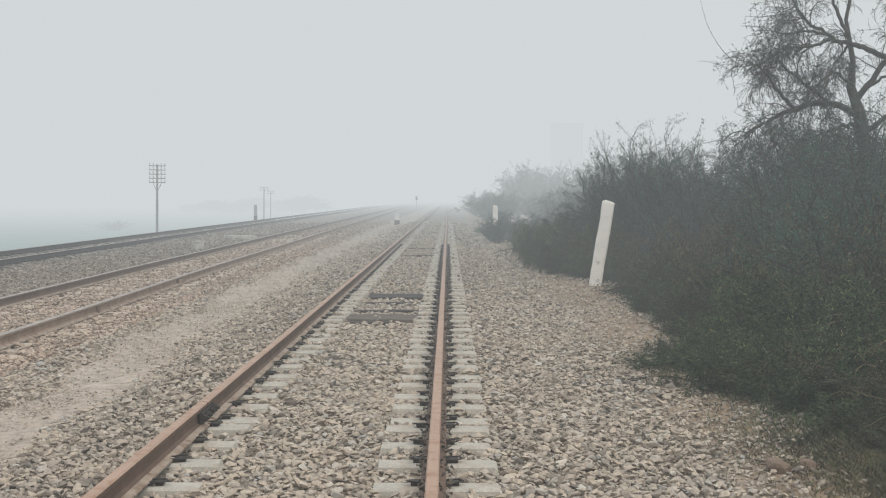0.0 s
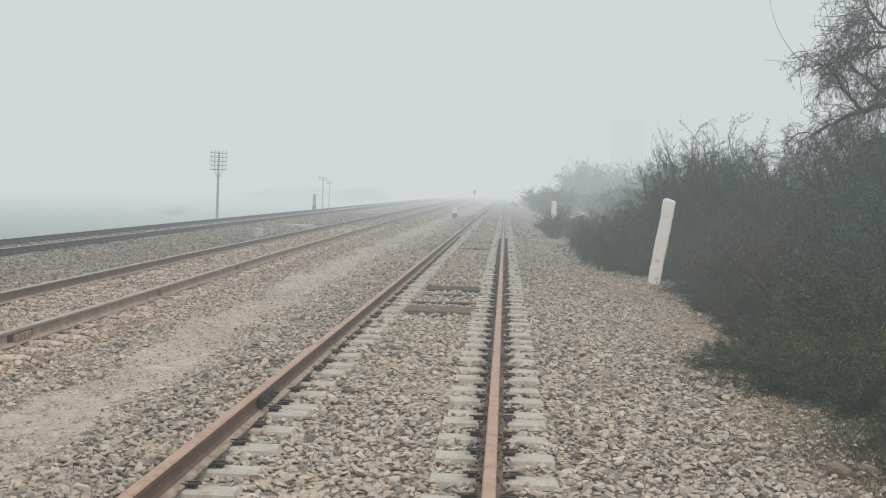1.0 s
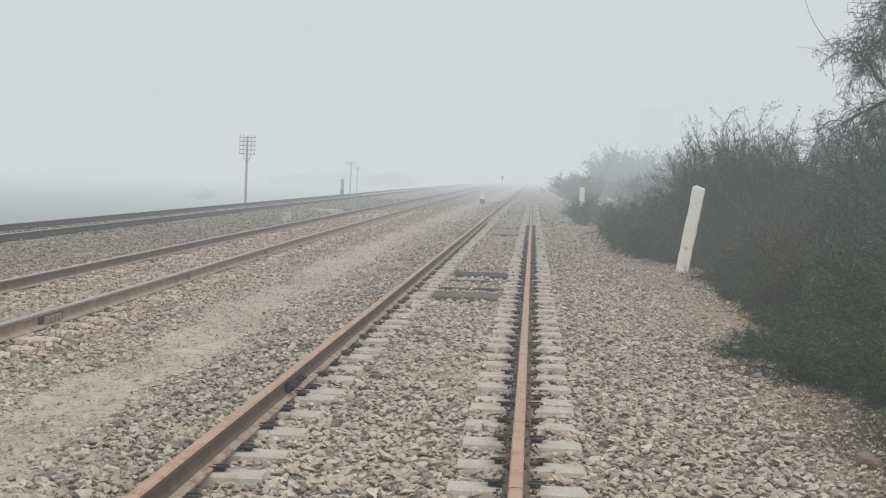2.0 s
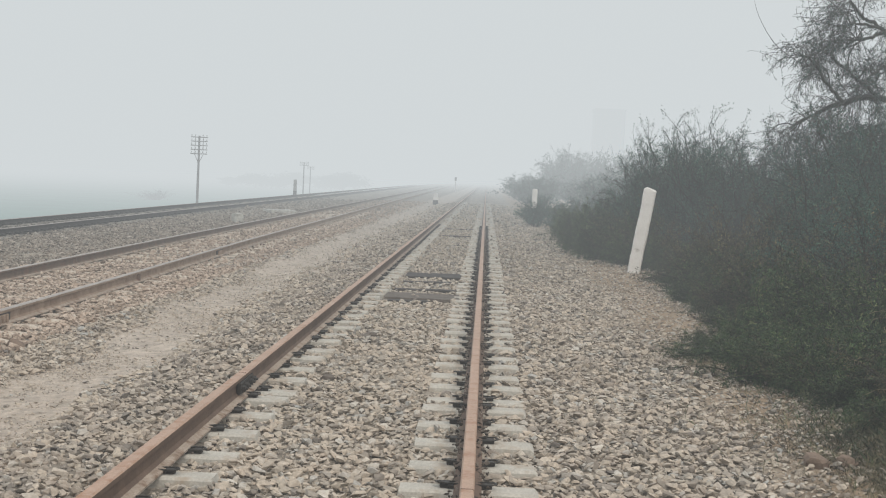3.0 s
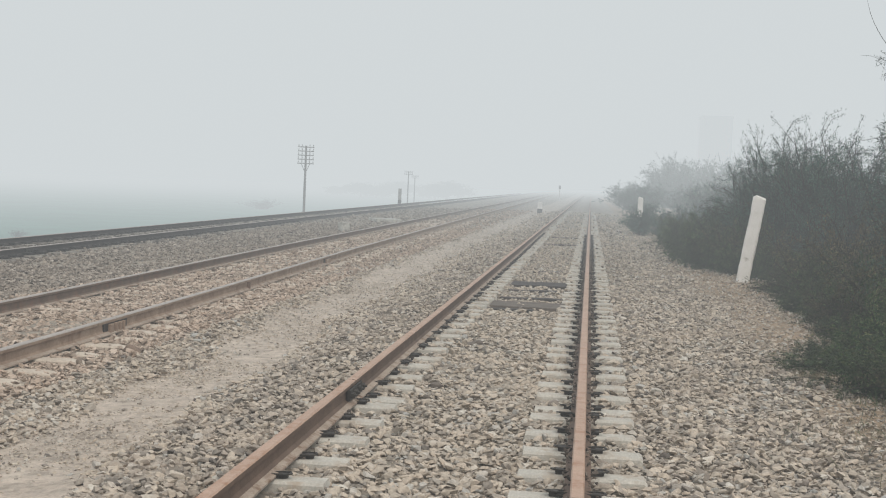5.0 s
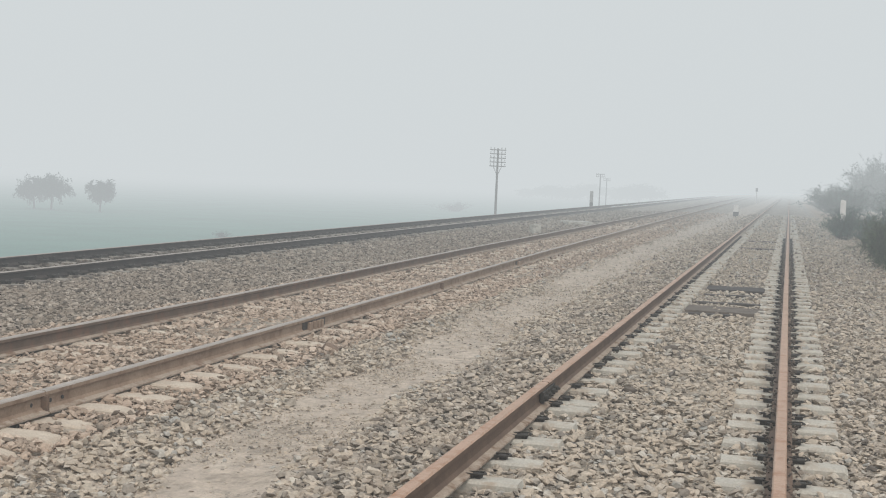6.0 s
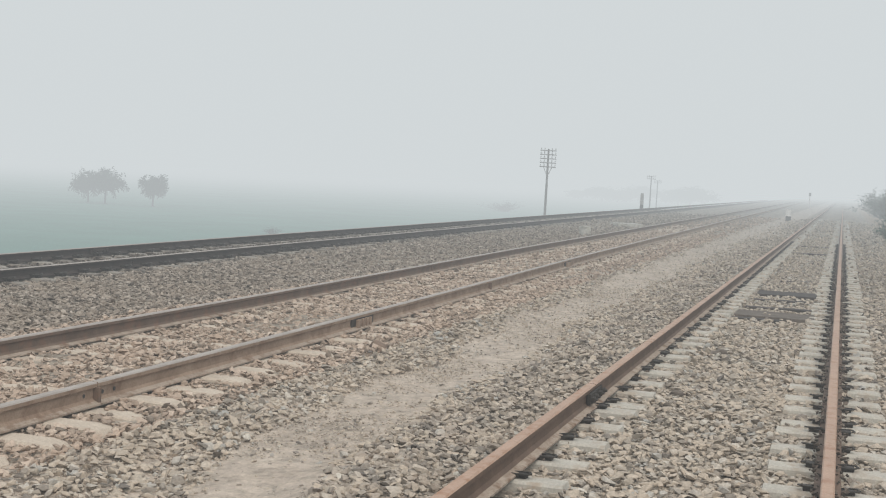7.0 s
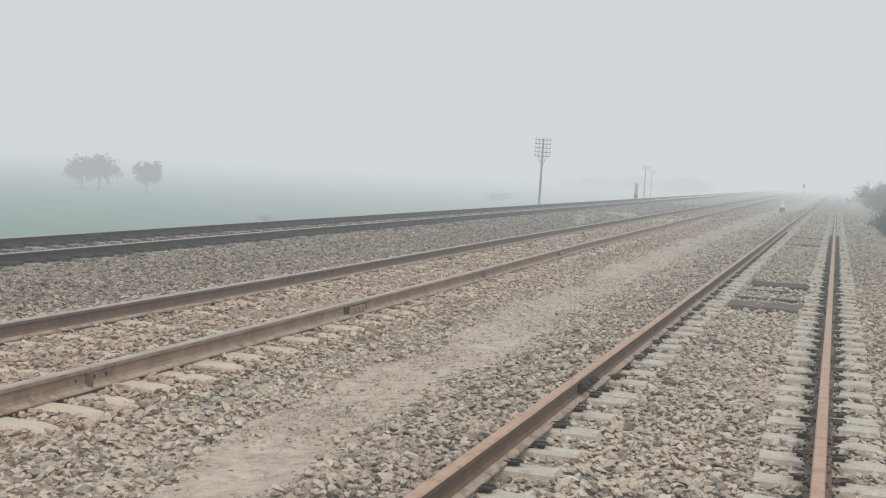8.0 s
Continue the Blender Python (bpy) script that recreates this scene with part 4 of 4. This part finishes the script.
# the tree that stands over the thicket
def lacy_tree(m, seed, trunk, limbs, whips, label):
    """A thorn tree: crooked limbs, arching branches and a haze of fine drooping twigs with a few tiny leaves."""
    r = np.random.default_rng(seed)
    top = empty("thorn_tree", m, label, "tree")
    v, f = tubes([trunk], 9)
    raw_mesh("trunk", v, f, M_BARK, top)
    big, fine, cen, along = [], [], [], []
    for pts, rad in limbs:
        pts = np.asarray(pts, float)
        line = np.array([at_line(pts, t)[0] for t in np.linspace(0, 1, 5 * len(pts))])
        line[1:-1] = (line[:-2] + 2 * line[1:-1] + line[2:]) / 4 + r.normal(0, 0.012, line[1:-1].shape)
        big.append((line, np.linspace(rad, max(rad * 0.3, 0.010), len(line))))
        length = np.linalg.norm(np.diff(pts, axis=0), axis=1).sum()
        for b in range(int(length * 6.5) + 3):
            p, d = at_line(line, r.uniform(0.15, 1.0) ** 0.8)
            d = d / (np.linalg.norm(d) + 1e-9)
            br = grow(r, p, d * 0.7 + r.normal(0, 0.6, 3) + np.array([0, 0, 0.35]), r.uniform(0.4, 0.95), 9, 0.18, 0.10)
            big.append((br, np.linspace(min(0.014, rad * 0.4), 0.004, len(br))))
            for q in range(10):
                p2, d2 = at_line(br, r.uniform(0.15, 1.0))
                d2 = d2 / (np.linalg.norm(d2) + 1e-9)
                tw = grow(r, p2, d2 + r.normal(0, 0.7, 3), r.uniform(0.25, 0.6), 6, 0.20, 0.16)
                fine.append((tw, np.linspace(0.0048, 0.0028, len(tw))))
                for u in range(3):
                    p3, d3 = at_line(tw, r.uniform(0.2, 1.0))
                    d3 = d3 / (np.linalg.norm(d3) + 1e-9)
                    tl = grow(r, p3, d3 * 0.8 + r.normal(0, 0.6, 3) + np.array([0, 0, -0.3]), r.uniform(0.12, 0.34), 4, 0.22, 0.14)
                    fine.append((tl, np.linspace(0.0032, 0.002, len(tl))))
                    k = int(r.integers(2, 8))
                    ts = r.uniform(0.1, 0.999, k) * 4
                    i = ts.astype(int)
                    cen.append(tl[i] + (tl[i + 1] - tl[i]) * (ts - i)[:, None] + r.normal(0, 0.012, (k, 3)))
                    along.append((tl[i + 1] - tl[i]) / (np.linalg.norm(tl[i + 1] - tl[i], axis=1, keepdims=True) + 1e-9))
    for pts in whips:
        pts = np.asarray(pts, float)
        line = np.array([at_line(pts, t)[0] for t in np.linspace(0, 1, 12)])
        line[1:-1] = (line[:-2] + line[1:-1] + line[2:]) / 3
        big.append((line, np.linspace(0.008, 0.002, 12)))
    v, f = tubes(big, 5)
    raw_mesh("branchwork", v, f, M_BARK, top)
    v, f = tubes(fine, 3)
    raw_mesh("twigs", v, f, M_BARK, top)
    v, f = leaf_quads(np.concatenate(cen), np.concatenate(along), 0.042, 0.013, r, 0.5)
    raw_mesh("crown", v, f, M_LEAF, top)
    return top


trunk = (np.array([(0.15, 0, -0.3), (0.05, 0.1, 1.4), (-0.12, 0, 2.7), (-0.28, 0, 3.75), (-0.47, 0, 4.3), (-0.42, 0.05, 4.8), (-0.55, 0.1, 5.6), (-0.4, 0, 6.6)]), np.array([0.19, 0.165, 0.14, 0.12, 0.085, 0.055, 0.038, 0.02]))
limbs = [
    ([(-0.25, 0, 3.7), (-0.75, -0.05, 3.97), (-1.2, -0.1, 3.98), (-1.55, -0.15, 3.85), (-1.8, -0.2, 3.8), (-2.05, -0.2, 3.64), (-2.35, -0.3, 3.5), (-2.6, -0.3, 3.33)], 0.075),
    ([(-1.58, -0.15, 3.83), (-1.8, -0.2, 4.06), (-2.05, -0.3, 4.3), (-2.18, -0.3, 4.55), (-2.3, -0.35, 4.52), (-2.5, -0.4, 4.48)], 0.045),
    ([(-0.95, -0.1, 4.02), (-1.22, 0.1, 4.28), (-1.45, 0.2, 4.5), (-1.75, 0.2, 4.72), (-1.95, 0.3, 4.88)], 0.045),
    ([(0.3, 0.1, 4.85), (-0.3, 0.05, 5.1), (-0.65, 0, 5.15), (-0.9, 0, 5.2), (-1.15, -0.05, 5.08), (-1.4, -0.1, 5.06), (-1.6, -0.1, 4.9)], 0.06),
    ([(-0.8, 0, 5.2), (-1.0, 0.1, 5.4), (-1.25, 0.15, 5.5), (-1.4, 0.2, 5.75), (-1.55, 0.2, 5.95)], 0.045),
    ([(-0.95, 0, 5.3), (-1.4, -0.2, 5.35), (-1.6, -0.3, 5.33), (-1.75, -0.4, 5.22)], 0.032),
    ([(-0.55, 0, 5.3), (-0.8, 0.2, 6.0), (-0.9, 0.3, 6.8)], 0.045),
    ([(-0.4, 0, 4.0), (0.2, 0.2, 4.7), (0.7, 0.3, 5.6), (0.9, 0.3, 6.4)], 0.07),
    ([(-0.2, 0, 3.4), (0.5, 0.1, 3.9), (1.3, 0.0, 4.1)], 0.06),
    ([(-0.5, 0.1, 5.1), (-0.75, 0.2, 4.75), (-0.9, 0.2, 4.3)], 0.03),
    ([(-0.35, 0, 4.1), (0.1, -0.2, 4.5), (0.4, -0.3, 4.35), (0.6, -0.3, 3.9)], 0.035),
    ([(-0.45, -0.1, 4.3), (-0.85, -0.3, 4.55), (-1.15, -0.4, 4.4), (-1.35, -0.4, 4.15)], 0.03),
    ([(-0.1, 0, 3.0), (-0.5, -0.3, 3.3), (-0.9, -0.4, 3.25), (-1.2, -0.5, 3.0)], 0.03),
    ([(-0.3, 0, 3.6), (-0.7, 0.3, 3.5), (-1.2, 0.4, 3.3), (-1.7, 0.5, 3.1)], 0.035),
]
whips = [[(-2.45, -0.4, 4.5), (-3.0, -0.4, 4.85), (-3.35, -0.4, 5.4), (-3.5, -0.4, 6.0)], [(-2.2, -0.3, 4.6), (-2.3, -0.3, 5.3), (-2.45, -0.2, 6.1)]]
lacy_tree(pose(9.2, 24.0, -0.4), 31, trunk, limbs, whips, "bare-limbed thorn tree with drooping twigs and sparse leaves over the thicket")


# small field trees in the mist
def field_tree(x, y, h, seed, label):
    z = ground_z(x, y)
    r = np.random.default_rng(seed)
    tr = (np.array([(0, 0, -0.2), (0.05, 0, 0.2 * h), (0, 0.05, 0.42 * h), (0.03, 0, 0.62 * h)]), np.array([0.11, 0.09, 0.07, 0.05]) * h / 3.5)
    lb = []
    for k in range(19):
        a = k * 2.4 + r.uniform(-0.3, 0.3)
        s = r.uniform(0.18, 0.50) * h
        z1 = r.uniform(0.30, 0.56) * h
        lb.append(([(0, 0, z1), (math.cos(a) * s * 0.5, math.sin(a) * s * 0.5, z1 + 0.14 * h), (math.cos(a) * s, math.sin(a) * s, z1 + r.uniform(0.05, 0.34) * h)], 0.035 * h / 3.5))
    lb.append(([(0, 0, 0.6 * h), (0.1, 0, 0.8 * h), (0.05, 0.1, 0.9 * h)], 0.04))
    return limb_tree("field_tree", pose(x, y, z), seed, lb, tr, label, 7, 46, (0.11, 0.05), "tree", "trees in the field", 0.56 * h / 3.5)


FT = "small round-crowned tree standing in the misty field"
ft = field_tree(-104.0, 160.0, 5.3, 41, FT)
ft2 = field_tree(-96.5, 161.0, 4.7, 42, FT)
copy_thing(ft, pose(-107.6, 161.0, ground_z(-107, 161) - 0.4, 0, 0, 140))
for k in range(6):
    x, y = -54.0 - 10.0 * k + 3 * math.sin(k * 2.1), 470 + 9 * k + 16 * math.sin(k * 1.3)
    sc = 1.6 + 0.1 * math.sin(k * 3.7) - 0.1 * k
    ob = copy_thing((ft, ft2)[k % 2], pose(0, 0, 0))
    ob.matrix_basis = pose(x, y, ground_z(x, y) - 0.8, 0, 0, 77 * k) @ Matrix.Diagonal((sc * 2.3, sc * 2.3, sc, 1))
    tagged(ob, "rounded tree fading into the fog beyond the field", "tree", "far trees")
lone = copy_thing(models[1], pose(-53.0, 111.5, -4.85))
lone.matrix_basis = pose(-53.0, 111.5, -4.85, 0, 0, 40) @ Matrix.Diagonal((0.6, 0.6, 0.28, 1))
mound = copy_thing(models[1], pose(-66.0, 248.0, -4.9))
mound.matrix_basis = pose(-66.0, 248.0, -4.9, 0, 0, 90) @ Matrix.Diagonal((2.2, 2.2, 0.85, 1))
tagged(mound, "low scrub bush fading into the fog of the field", "shrub", "field scrub")
tagged(lone, "low scrub bush at the foot of the embankment", "shrub", "field scrub")


# ---- grass ----
def grass(name, blobs, n, length, material, label, seed):
    r = np.random.default_rng(seed)
    pts = []
    for x, y, sx, sy, w in blobs:
        k = int(n * w)
        pts.append(np.stack([r.normal(x, sx, k), r.normal(y, sy, k)], 1))
    p = np.concatenate(pts)
    z = np.array([ground_z(a, b) for a, b in p])
    base = np.column_stack([p, z - 0.01])
    k = len(base)
    tuft = r.normal(0, 0.8, (k, 2))
    L = length * r.uniform(0.35, 1.2, (k, 1))
    tip = base + np.column_stack([tuft * L, L[:, 0] * r.uniform(0.15, 0.8, k)])
    mid = base + (tip - base) * 0.5 + np.array([0, 0, 1]) * L * 0.12
    side = np.column_stack([r.normal(0, 1, (k, 2)), np.zeros(k)])
    side /= np.linalg.norm(side, axis=1, keepdims=True)
    w = 0.0035
    v = np.stack([base - side * w, mid - side * w * 0.8, tip, mid + side * w * 0.8], 1).reshape(-1, 3)
    return tagged(raw_mesh(name, v, np.arange(k * 4).reshape(k, 4), material), label, "grass", kind="stuff")


grass("dry_grass", [(4.0, 8.6, 0.45, 0.7, 0.3), (4.7, 8.2, 0.5, 0.9, 0.3), (3.8, 7.7, 0.25, 0.5, 0.20), (4.3, 7.4, 0.45, 0.6, 0.5), (4.1, 8.7, 0.25, 0.5, 0.3), (3.3, 12.6, 0.25, 0.5, 0.05), (5.2, 15, 0.6, 2.0, 0.06)], 26000, 0.15, M_GRASS_DRY, "dry straw-coloured grass and trailing stems at the scrub's edge", 3)
grass("green_grass", [(4.4, 9.3, 0.6, 0.8, 0.4), (5.0, 8.6, 0.6, 0.9, 0.3), (4.2, 11.3, 0.6, 0.6, 0.15), (4.4, 18, 0.3, 3.5, 0.15)], 12000, 0.22, M_LEAF_GREEN, "thin green grass under the thorn shrubs", 4)



def stalks(n, seed):
    """Long thin dry stems that arch out of the scrub."""
    r = np.random.default_rng(seed)
    lines = []
    for k in range(n):
        y = r.uniform(8.2, 16.5)
        x = r.uniform(0, 2.6) + float(np.interp(y, [8, 10, 12, 17], [4.0, 4.1, 3.9, 4.6]))
        z = ground_z(x, y) + r.uniform(0.05, 0.9) * min(1.0, (x - 3.6) * 0.8)
        a = r.uniform(0, 2 * np.pi)
        p = grow(r, (x, y, max(z, ground_z(x, y))), (math.cos(a), math.sin(a) * 0.6, r.uniform(0.2, 0.9)), r.uniform(0.18, 0.45), 7, 0.14, 0.16)
        lines.append((p, np.linspace(0.0038, 0.0018, len(p))))
    v, f = tubes(lines, 3)
    return tagged(raw_mesh("dry_stalks", v, f, M_STALK), "thin pale dry stems arching out of the scrub", "dry stems", kind="stuff")


stalks(520, 8)


# ---- ballast stones ----
def stone_template(seed, pts, flat):
    r = np.random.default_rng(seed)
    bm = bmesh.new()
    for p in r.normal(0, 1, (pts, 3)):
        p = p / (np.abs(p) ** 3).sum() ** (1 / 3)
        bm.verts.new(p * np.array([0.5, 0.37, flat]) * r.uniform(0.80, 1.12))
    res = bmesh.ops.convex_hull(bm, input=bm.verts)
    loose = [v for v in bm.verts if not v.link_faces]
    bmesh.ops.delete(bm, geom=loose, context="VERTS")
    bmesh.ops.triangulate(bm, faces=bm.faces)
    bmesh.ops.recalc_face_normals(bm, faces=bm.faces)
    bm.verts.index_update()
    v = np.array([q.co[:] for q in bm.verts])
    f = np.array([[q.index for q in face.verts] for face in bm.faces])
    bm.free()
    return v, f


FINE = [stone_template(100 + k, 13, 0.21) for k in range(14)]
COARSE = [stone_template(200 + k, 9, 0.215) for k in range(12)]
RUBBLE = [stone_template(300 + k, 7, 0.26) for k in range(8)]


def stone_frames(r, n, tilt):
    a, b, c = r.uniform(0, 2 * np.pi, n), r.normal(0, tilt, n), r.normal(0, tilt, n)
    ca, sa, cb, sb, cc, sc = np.cos(a), np.sin(a), np.cos(b), np.sin(b), np.cos(c), np.sin(c)
    z = np.zeros(n)
    o = np.ones(n)
    ra = np.stack([ca, -sa, z, sa, ca, z, z, z, o], 1).reshape(n, 3, 3)
    rb = np.stack([o, z, z, z, cb, -sb, z, sb, cb], 1).reshape(n, 3, 3)
    rc = np.stack([cc, z, sc, z, o, z, -sc, z, cc], 1).reshape(n, 3, 3)
    return ra @ rb @ rc


SLEEPER_Y = np.array(near_sleepers)
MID_SLEEPER_Y = np.array(mid_sleepers)
FAR_SLEEPER_Y = np.array(far_sleepers)


def scatter(r, x0, x1, y0, y1, density, left_slope, right_slope):
    """Points of a strip of ground, kept inside a wedge that opens to the north."""
    n = int((x1 - x0) * (y1 - y0) * density)
    x, y = r.uniform(x0, x1, n), r.uniform(y0, y1, n)
    keep = (x > 0.9 - left_slope * y - 0.4) & (x < 0.9 + right_slope * y + 0.4)
    return x[keep], y[keep]


def settle(r, x, y, size):
    """Drops the stones that would sit on rails, sleepers, planks or the path; returns what stays and its height."""
    mx, fx = np.interp(y, [-20, 7, 15, 28, 63, 130, 400], [-4.60, -4.95, -5.09, -5.42, -5.92, -6.8, -10.5]), np.interp(y, [-20, 15, 26, 50, 130, 400], [-11.0, -11.3, -11.62, -12.1, -13.5, -18.0])
    u = r.uniform(0, 1, len(x))
    wob = 0.14 * np.sin(y * 0.9) + 0.12 * np.sin(y * 2.3 + x)
    keep = np.ones(len(x), bool)
    for c, w in ((0.0 * y, 0.060), (mx, 0.045), (fx, 0.055)):
        d = np.abs(np.abs(x - c) - 0.873)
        keep &= d > w + size * 0.28
    near = np.abs(y[:, None] - SLEEPER_Y[None, :]).min(1)
    on = (near < 0.105) & (x < 1.27) & (x > -0.95) & (np.abs(x) > 0.52)
    keep &= ~(on & (u < 0.90))
    near_mid = np.abs(y[:, None] - MID_SLEEPER_Y[None, :]).min(1)
    keep &= ~((near_mid < 0.12) & (x > mx + 0.93) & (x < mx + 1.40) & (u < np.interp(y, [8, 11, 14], [0.97, 0.85, 0.5])))
    keep &= ~((near_mid < 0.06) & (np.abs(x - mx) < 0.82) & (u < 0.5))
    near_far = np.abs(y[:, None] - FAR_SLEEPER_Y[None, :]).min(1)
    keep &= ~((np.abs(x - fx) < 1.30) & (near_far < 0.12) & (u < 0.9))
    keep &= ~((np.abs(x - fx) < 0.8) & (u < 0.9))
    path = np.abs(x + 0.7 * wob - np.interp(y, [4, 6.4, 10.8, 16.5, 42], [-2.2, -2.27, -2.53, -2.7, -2.97])) < 0.38
    keep &= ~(path & (u < 0.12))
    soil = np.clip((x + wob - 2.5) / 0.75, 0, 1)
    keep &= ~(u < soil * np.interp(y, [9, 14, 20, 28], [0.52, 0.36, 0.26, 0.1]))
    keep &= x < 4.2 + 0.5 * u
    tim = (np.abs(x) < 0.58) & (((y > 17.05) & (y < 18.4)) | ((y > 21.15) & (y < 22.35)) | ((y > 37.2) & (y < 38.0)) | ((y > 18.7) & (y < 19.15)) | ((y > 20.2) & (y < 20.65)) | ((y > 42.7) & (y < 43.3)))
    keep &= ~(tim & (u < 0.95))
    size = np.where(path, np.maximum(size * (0.16 + 0.42 * u), 0.012 + 0.012 * u), np.where(soil > 0.5, size * (0.5 + 0.4 * u), size))
    return keep, size


def joined_stones(name, templates, x, y, size, r, material, parent, lift=0.28, z=None):
    if z is None:
        keep, size = settle(r, x, y, size)
        x, y, size = x[keep], y[keep], size[keep]
        z = np.array([ground_z(a, b) for a, b in zip(x, y)]) + size * r.uniform(0.05, lift * 2, len(x))
    vs, fs, base = [], [], 0
    which = r.integers(0, len(templates), len(x))
    for k, (tv, tf) in enumerate(templates):
        sel = np.where(which == k)[0]
        if not len(sel):
            continue
        R = stone_frames(r, len(sel), 0.30)
        s = size[sel][:, None] * r.uniform(0.8, 1.2, (len(sel), 3))
        v = np.einsum("nij,nkj->nki", R, tv[None] * s[:, None, :]) + np.stack([x[sel], y[sel], z[sel]], 1)[:, None, :]
        vs.append(v.reshape(-1, 3))
        fs.append((tf[None] + (base + np.arange(len(sel)) * len(tv))[:, None, None]).reshape(-1, 3))
        base += len(sel) * len(tv)
    ob = raw_mesh(name, np.concatenate(vs), np.concatenate(fs), material, parent, True)
    ob["kind"] = "stuff"
    return ob


ballast = empty("ballast", pose(0, 0, 0), "loose beige and grey crushed stone spread between the rails", "ballast")
tagged(ballast, kind="stuff")


def bed(name, x0, x1, material, seed, dens):
    r = np.random.default_rng(seed)
    for y0, y1, d, lo, hi, tpl in ((4.6, 11.0, 640 * dens, 0.030, 0.106, FINE), (4.6, 12.0, 420 * dens, 0.018, 0.042, RUBBLE), (11.0, 22.0, 400 * dens, 0.038, 0.118, COARSE), (22.0, 50.0, 115 * dens, 0.05, 0.14, RUBBLE), (50.0, 92.0, 14 * dens, 0.09, 0.20, RUBBLE)):
        x, y = scatter(r, x0, x1, y0, y1, d, 0.80, 0.42)
        if len(x):
            joined_stones(name, tpl, x, y, lo + (hi - lo) * r.beta(1.5, 3.0, len(x)), r, material, ballast)
    # the bed behind and beside
    x, y = r.uniform(x0, x1, int((x1 - x0) * 22 * 40 * dens)), r.uniform(-10, 12, int((x1 - x0) * 22 * 40 * dens))
    out = (x < 0.5 - 0.80 * y) | (x > 1.3 + 0.42 * y) | (y < 4.6)
    x, y = x[out], y[out]
    joined_stones(name, RUBBLE, x, y, 0.05 + 0.1 * r.beta(1.5, 3.0, len(x)), r, material, ballast)


bed("loose_stones", -0.9, 1.2, M_STONE, 51, 1.0)
bed("loose_stones", 1.2, 4.6, M_STONE, 57, 0.75)
bed("loose_stones", 1.2, 4.6, M_STONE_GREY, 58, 0.27)
bed("loose_stones", -1.95, -0.9, M_STONE, 55, 0.45)
bed("loose_stones", -1.95, -0.9, M_STONE_GREY, 56, 0.55)
bed("loose_stones", -3.4, -1.95, M_STONE, 52, 0.9)
bed("loose_stones", -6.9, -3.4, M_STONE_TAN, 53, 0.95)
bed("loose_stones", -15.5, -6.9, M_STONE_FAR, 54, 0.85)


def oily_strip(centre, x0, x1, y0, y1, density, size, z0, z1, sleepers, seed):
    """Oil-blackened stones packed along a rail or between two rails, thin over the sleepers."""
    r = np.random.default_rng(seed)
    n = int((x1 - x0) * (y1 - y0) * density)
    y = r.uniform(y0, y1, n)
    off = r.uniform(x0, x1, n)
    clear = (np.abs(y[:, None] - sleepers[None, :]).min(1) > 0.10) | (r.uniform(0, 1, n) < 0.12)
    y, off = y[clear], off[clear]
    joined_stones("oily_stones", RUBBLE, off + np.array([centre(q) for q in y]), y, r.uniform(size * 0.5, size * 1.2, len(y)), r, M_STONE_OIL, ballast, z=r.uniform(z0, z1, len(y)))


oily_strip(lambda q: 0.873, -0.105, -0.044, 4.6, 34, 620, 0.042, 0.02, 0.055, SLEEPER_Y, 81)
oily_strip(lambda q: 0.873, 0.044, 0.115, 4.6, 34, 620, 0.042, 0.02, 0.055, SLEEPER_Y, 82)
oily_strip(lambda q: -0.873, 0.085, 0.14, 4.6, 34, 120, 0.05, 0.0, 0.03, SLEEPER_Y, 83)
oily_strip(far_x, -0.78, 0.78, 9.0, 45, 230, 0.075, -0.16, -0.115, FAR_SLEEPER_Y, 84)
oily_strip(far_x, 0.93, 1.25, 9.0, 40, 70, 0.075, -0.15, -0.11, FAR_SLEEPER_Y, 85)

# the stones that lie nearest, each one a piece of its own
rs = np.random.default_rng(77)
stone_meshes = []
for k, (tv, tf) in enumerate(FINE):
    me = bpy.data.meshes.new("stone")
    me.from_pydata(tv.tolist(), [], tf.tolist())
    me.shade_flat()
    me.materials.append(M_STONE)
    stone_meshes.append(me)
px, py = rs.uniform(-1.9, 2.3, 900), rs.uniform(5.2, 7.6, 900)
ps = 0.045 + 0.05 * rs.beta(1.5, 2.5, 900)
keep, ps2 = settle(rs, px, py, ps)
count = 0
for x, y, s, ok in zip(px, py, ps2, keep):
    if ok and count < 290:
        q = Matrix.Translation((x, y, ground_z(x, y) + s * 0.45)) @ Euler((rs.normal(0, 0.3), rs.normal(0, 0.3), rs.uniform(0, 6.28))).to_matrix().to_4x4() @ Matrix.Diagonal((s, s * rs.uniform(0.8, 1.2), s * rs.uniform(0.8, 1.2), 1))
        child("stone", stone_meshes[count % len(stone_meshes)], ballast, q)
        count += 1


# ---- single larger rocks ----
def rock(x, y, s, seed, material, label):
    tv, tf = stone_template(seed, 26, 0.27)
    me = bpy.data.meshes.new("rock")
    me.from_pydata((tv * s).tolist(), [], tf.tolist())
    me.shade_flat()
    me.materials.append(material)
    ob = tagged(new("rock", me), label, "rock", "rocks")
    ob.matrix_basis = pose(x, y, ground_z(x, y) + s * 0.17, 8, -6, seed * 37)


rock(3.16, 8.15, 0.22, 401, M_ROCK, "brown weathered rock at the edge of the dry grass")
rock(3.37, 8.2, 0.17, 402, M_ROCK, "brown weathered rock at the edge of the dry grass")
rock(-3.5, 11.55, 0.20, 403, M_ROCK, "dark brown rock lying beside the dusty track")
rock(-0.35, 10.3, 0.15, 404, M_TIMBER, "dark stone lying between the rails")
rock(-0.28, 13.2, 0.18, 405, M_TIMBER, "dark stone lying between the rails")
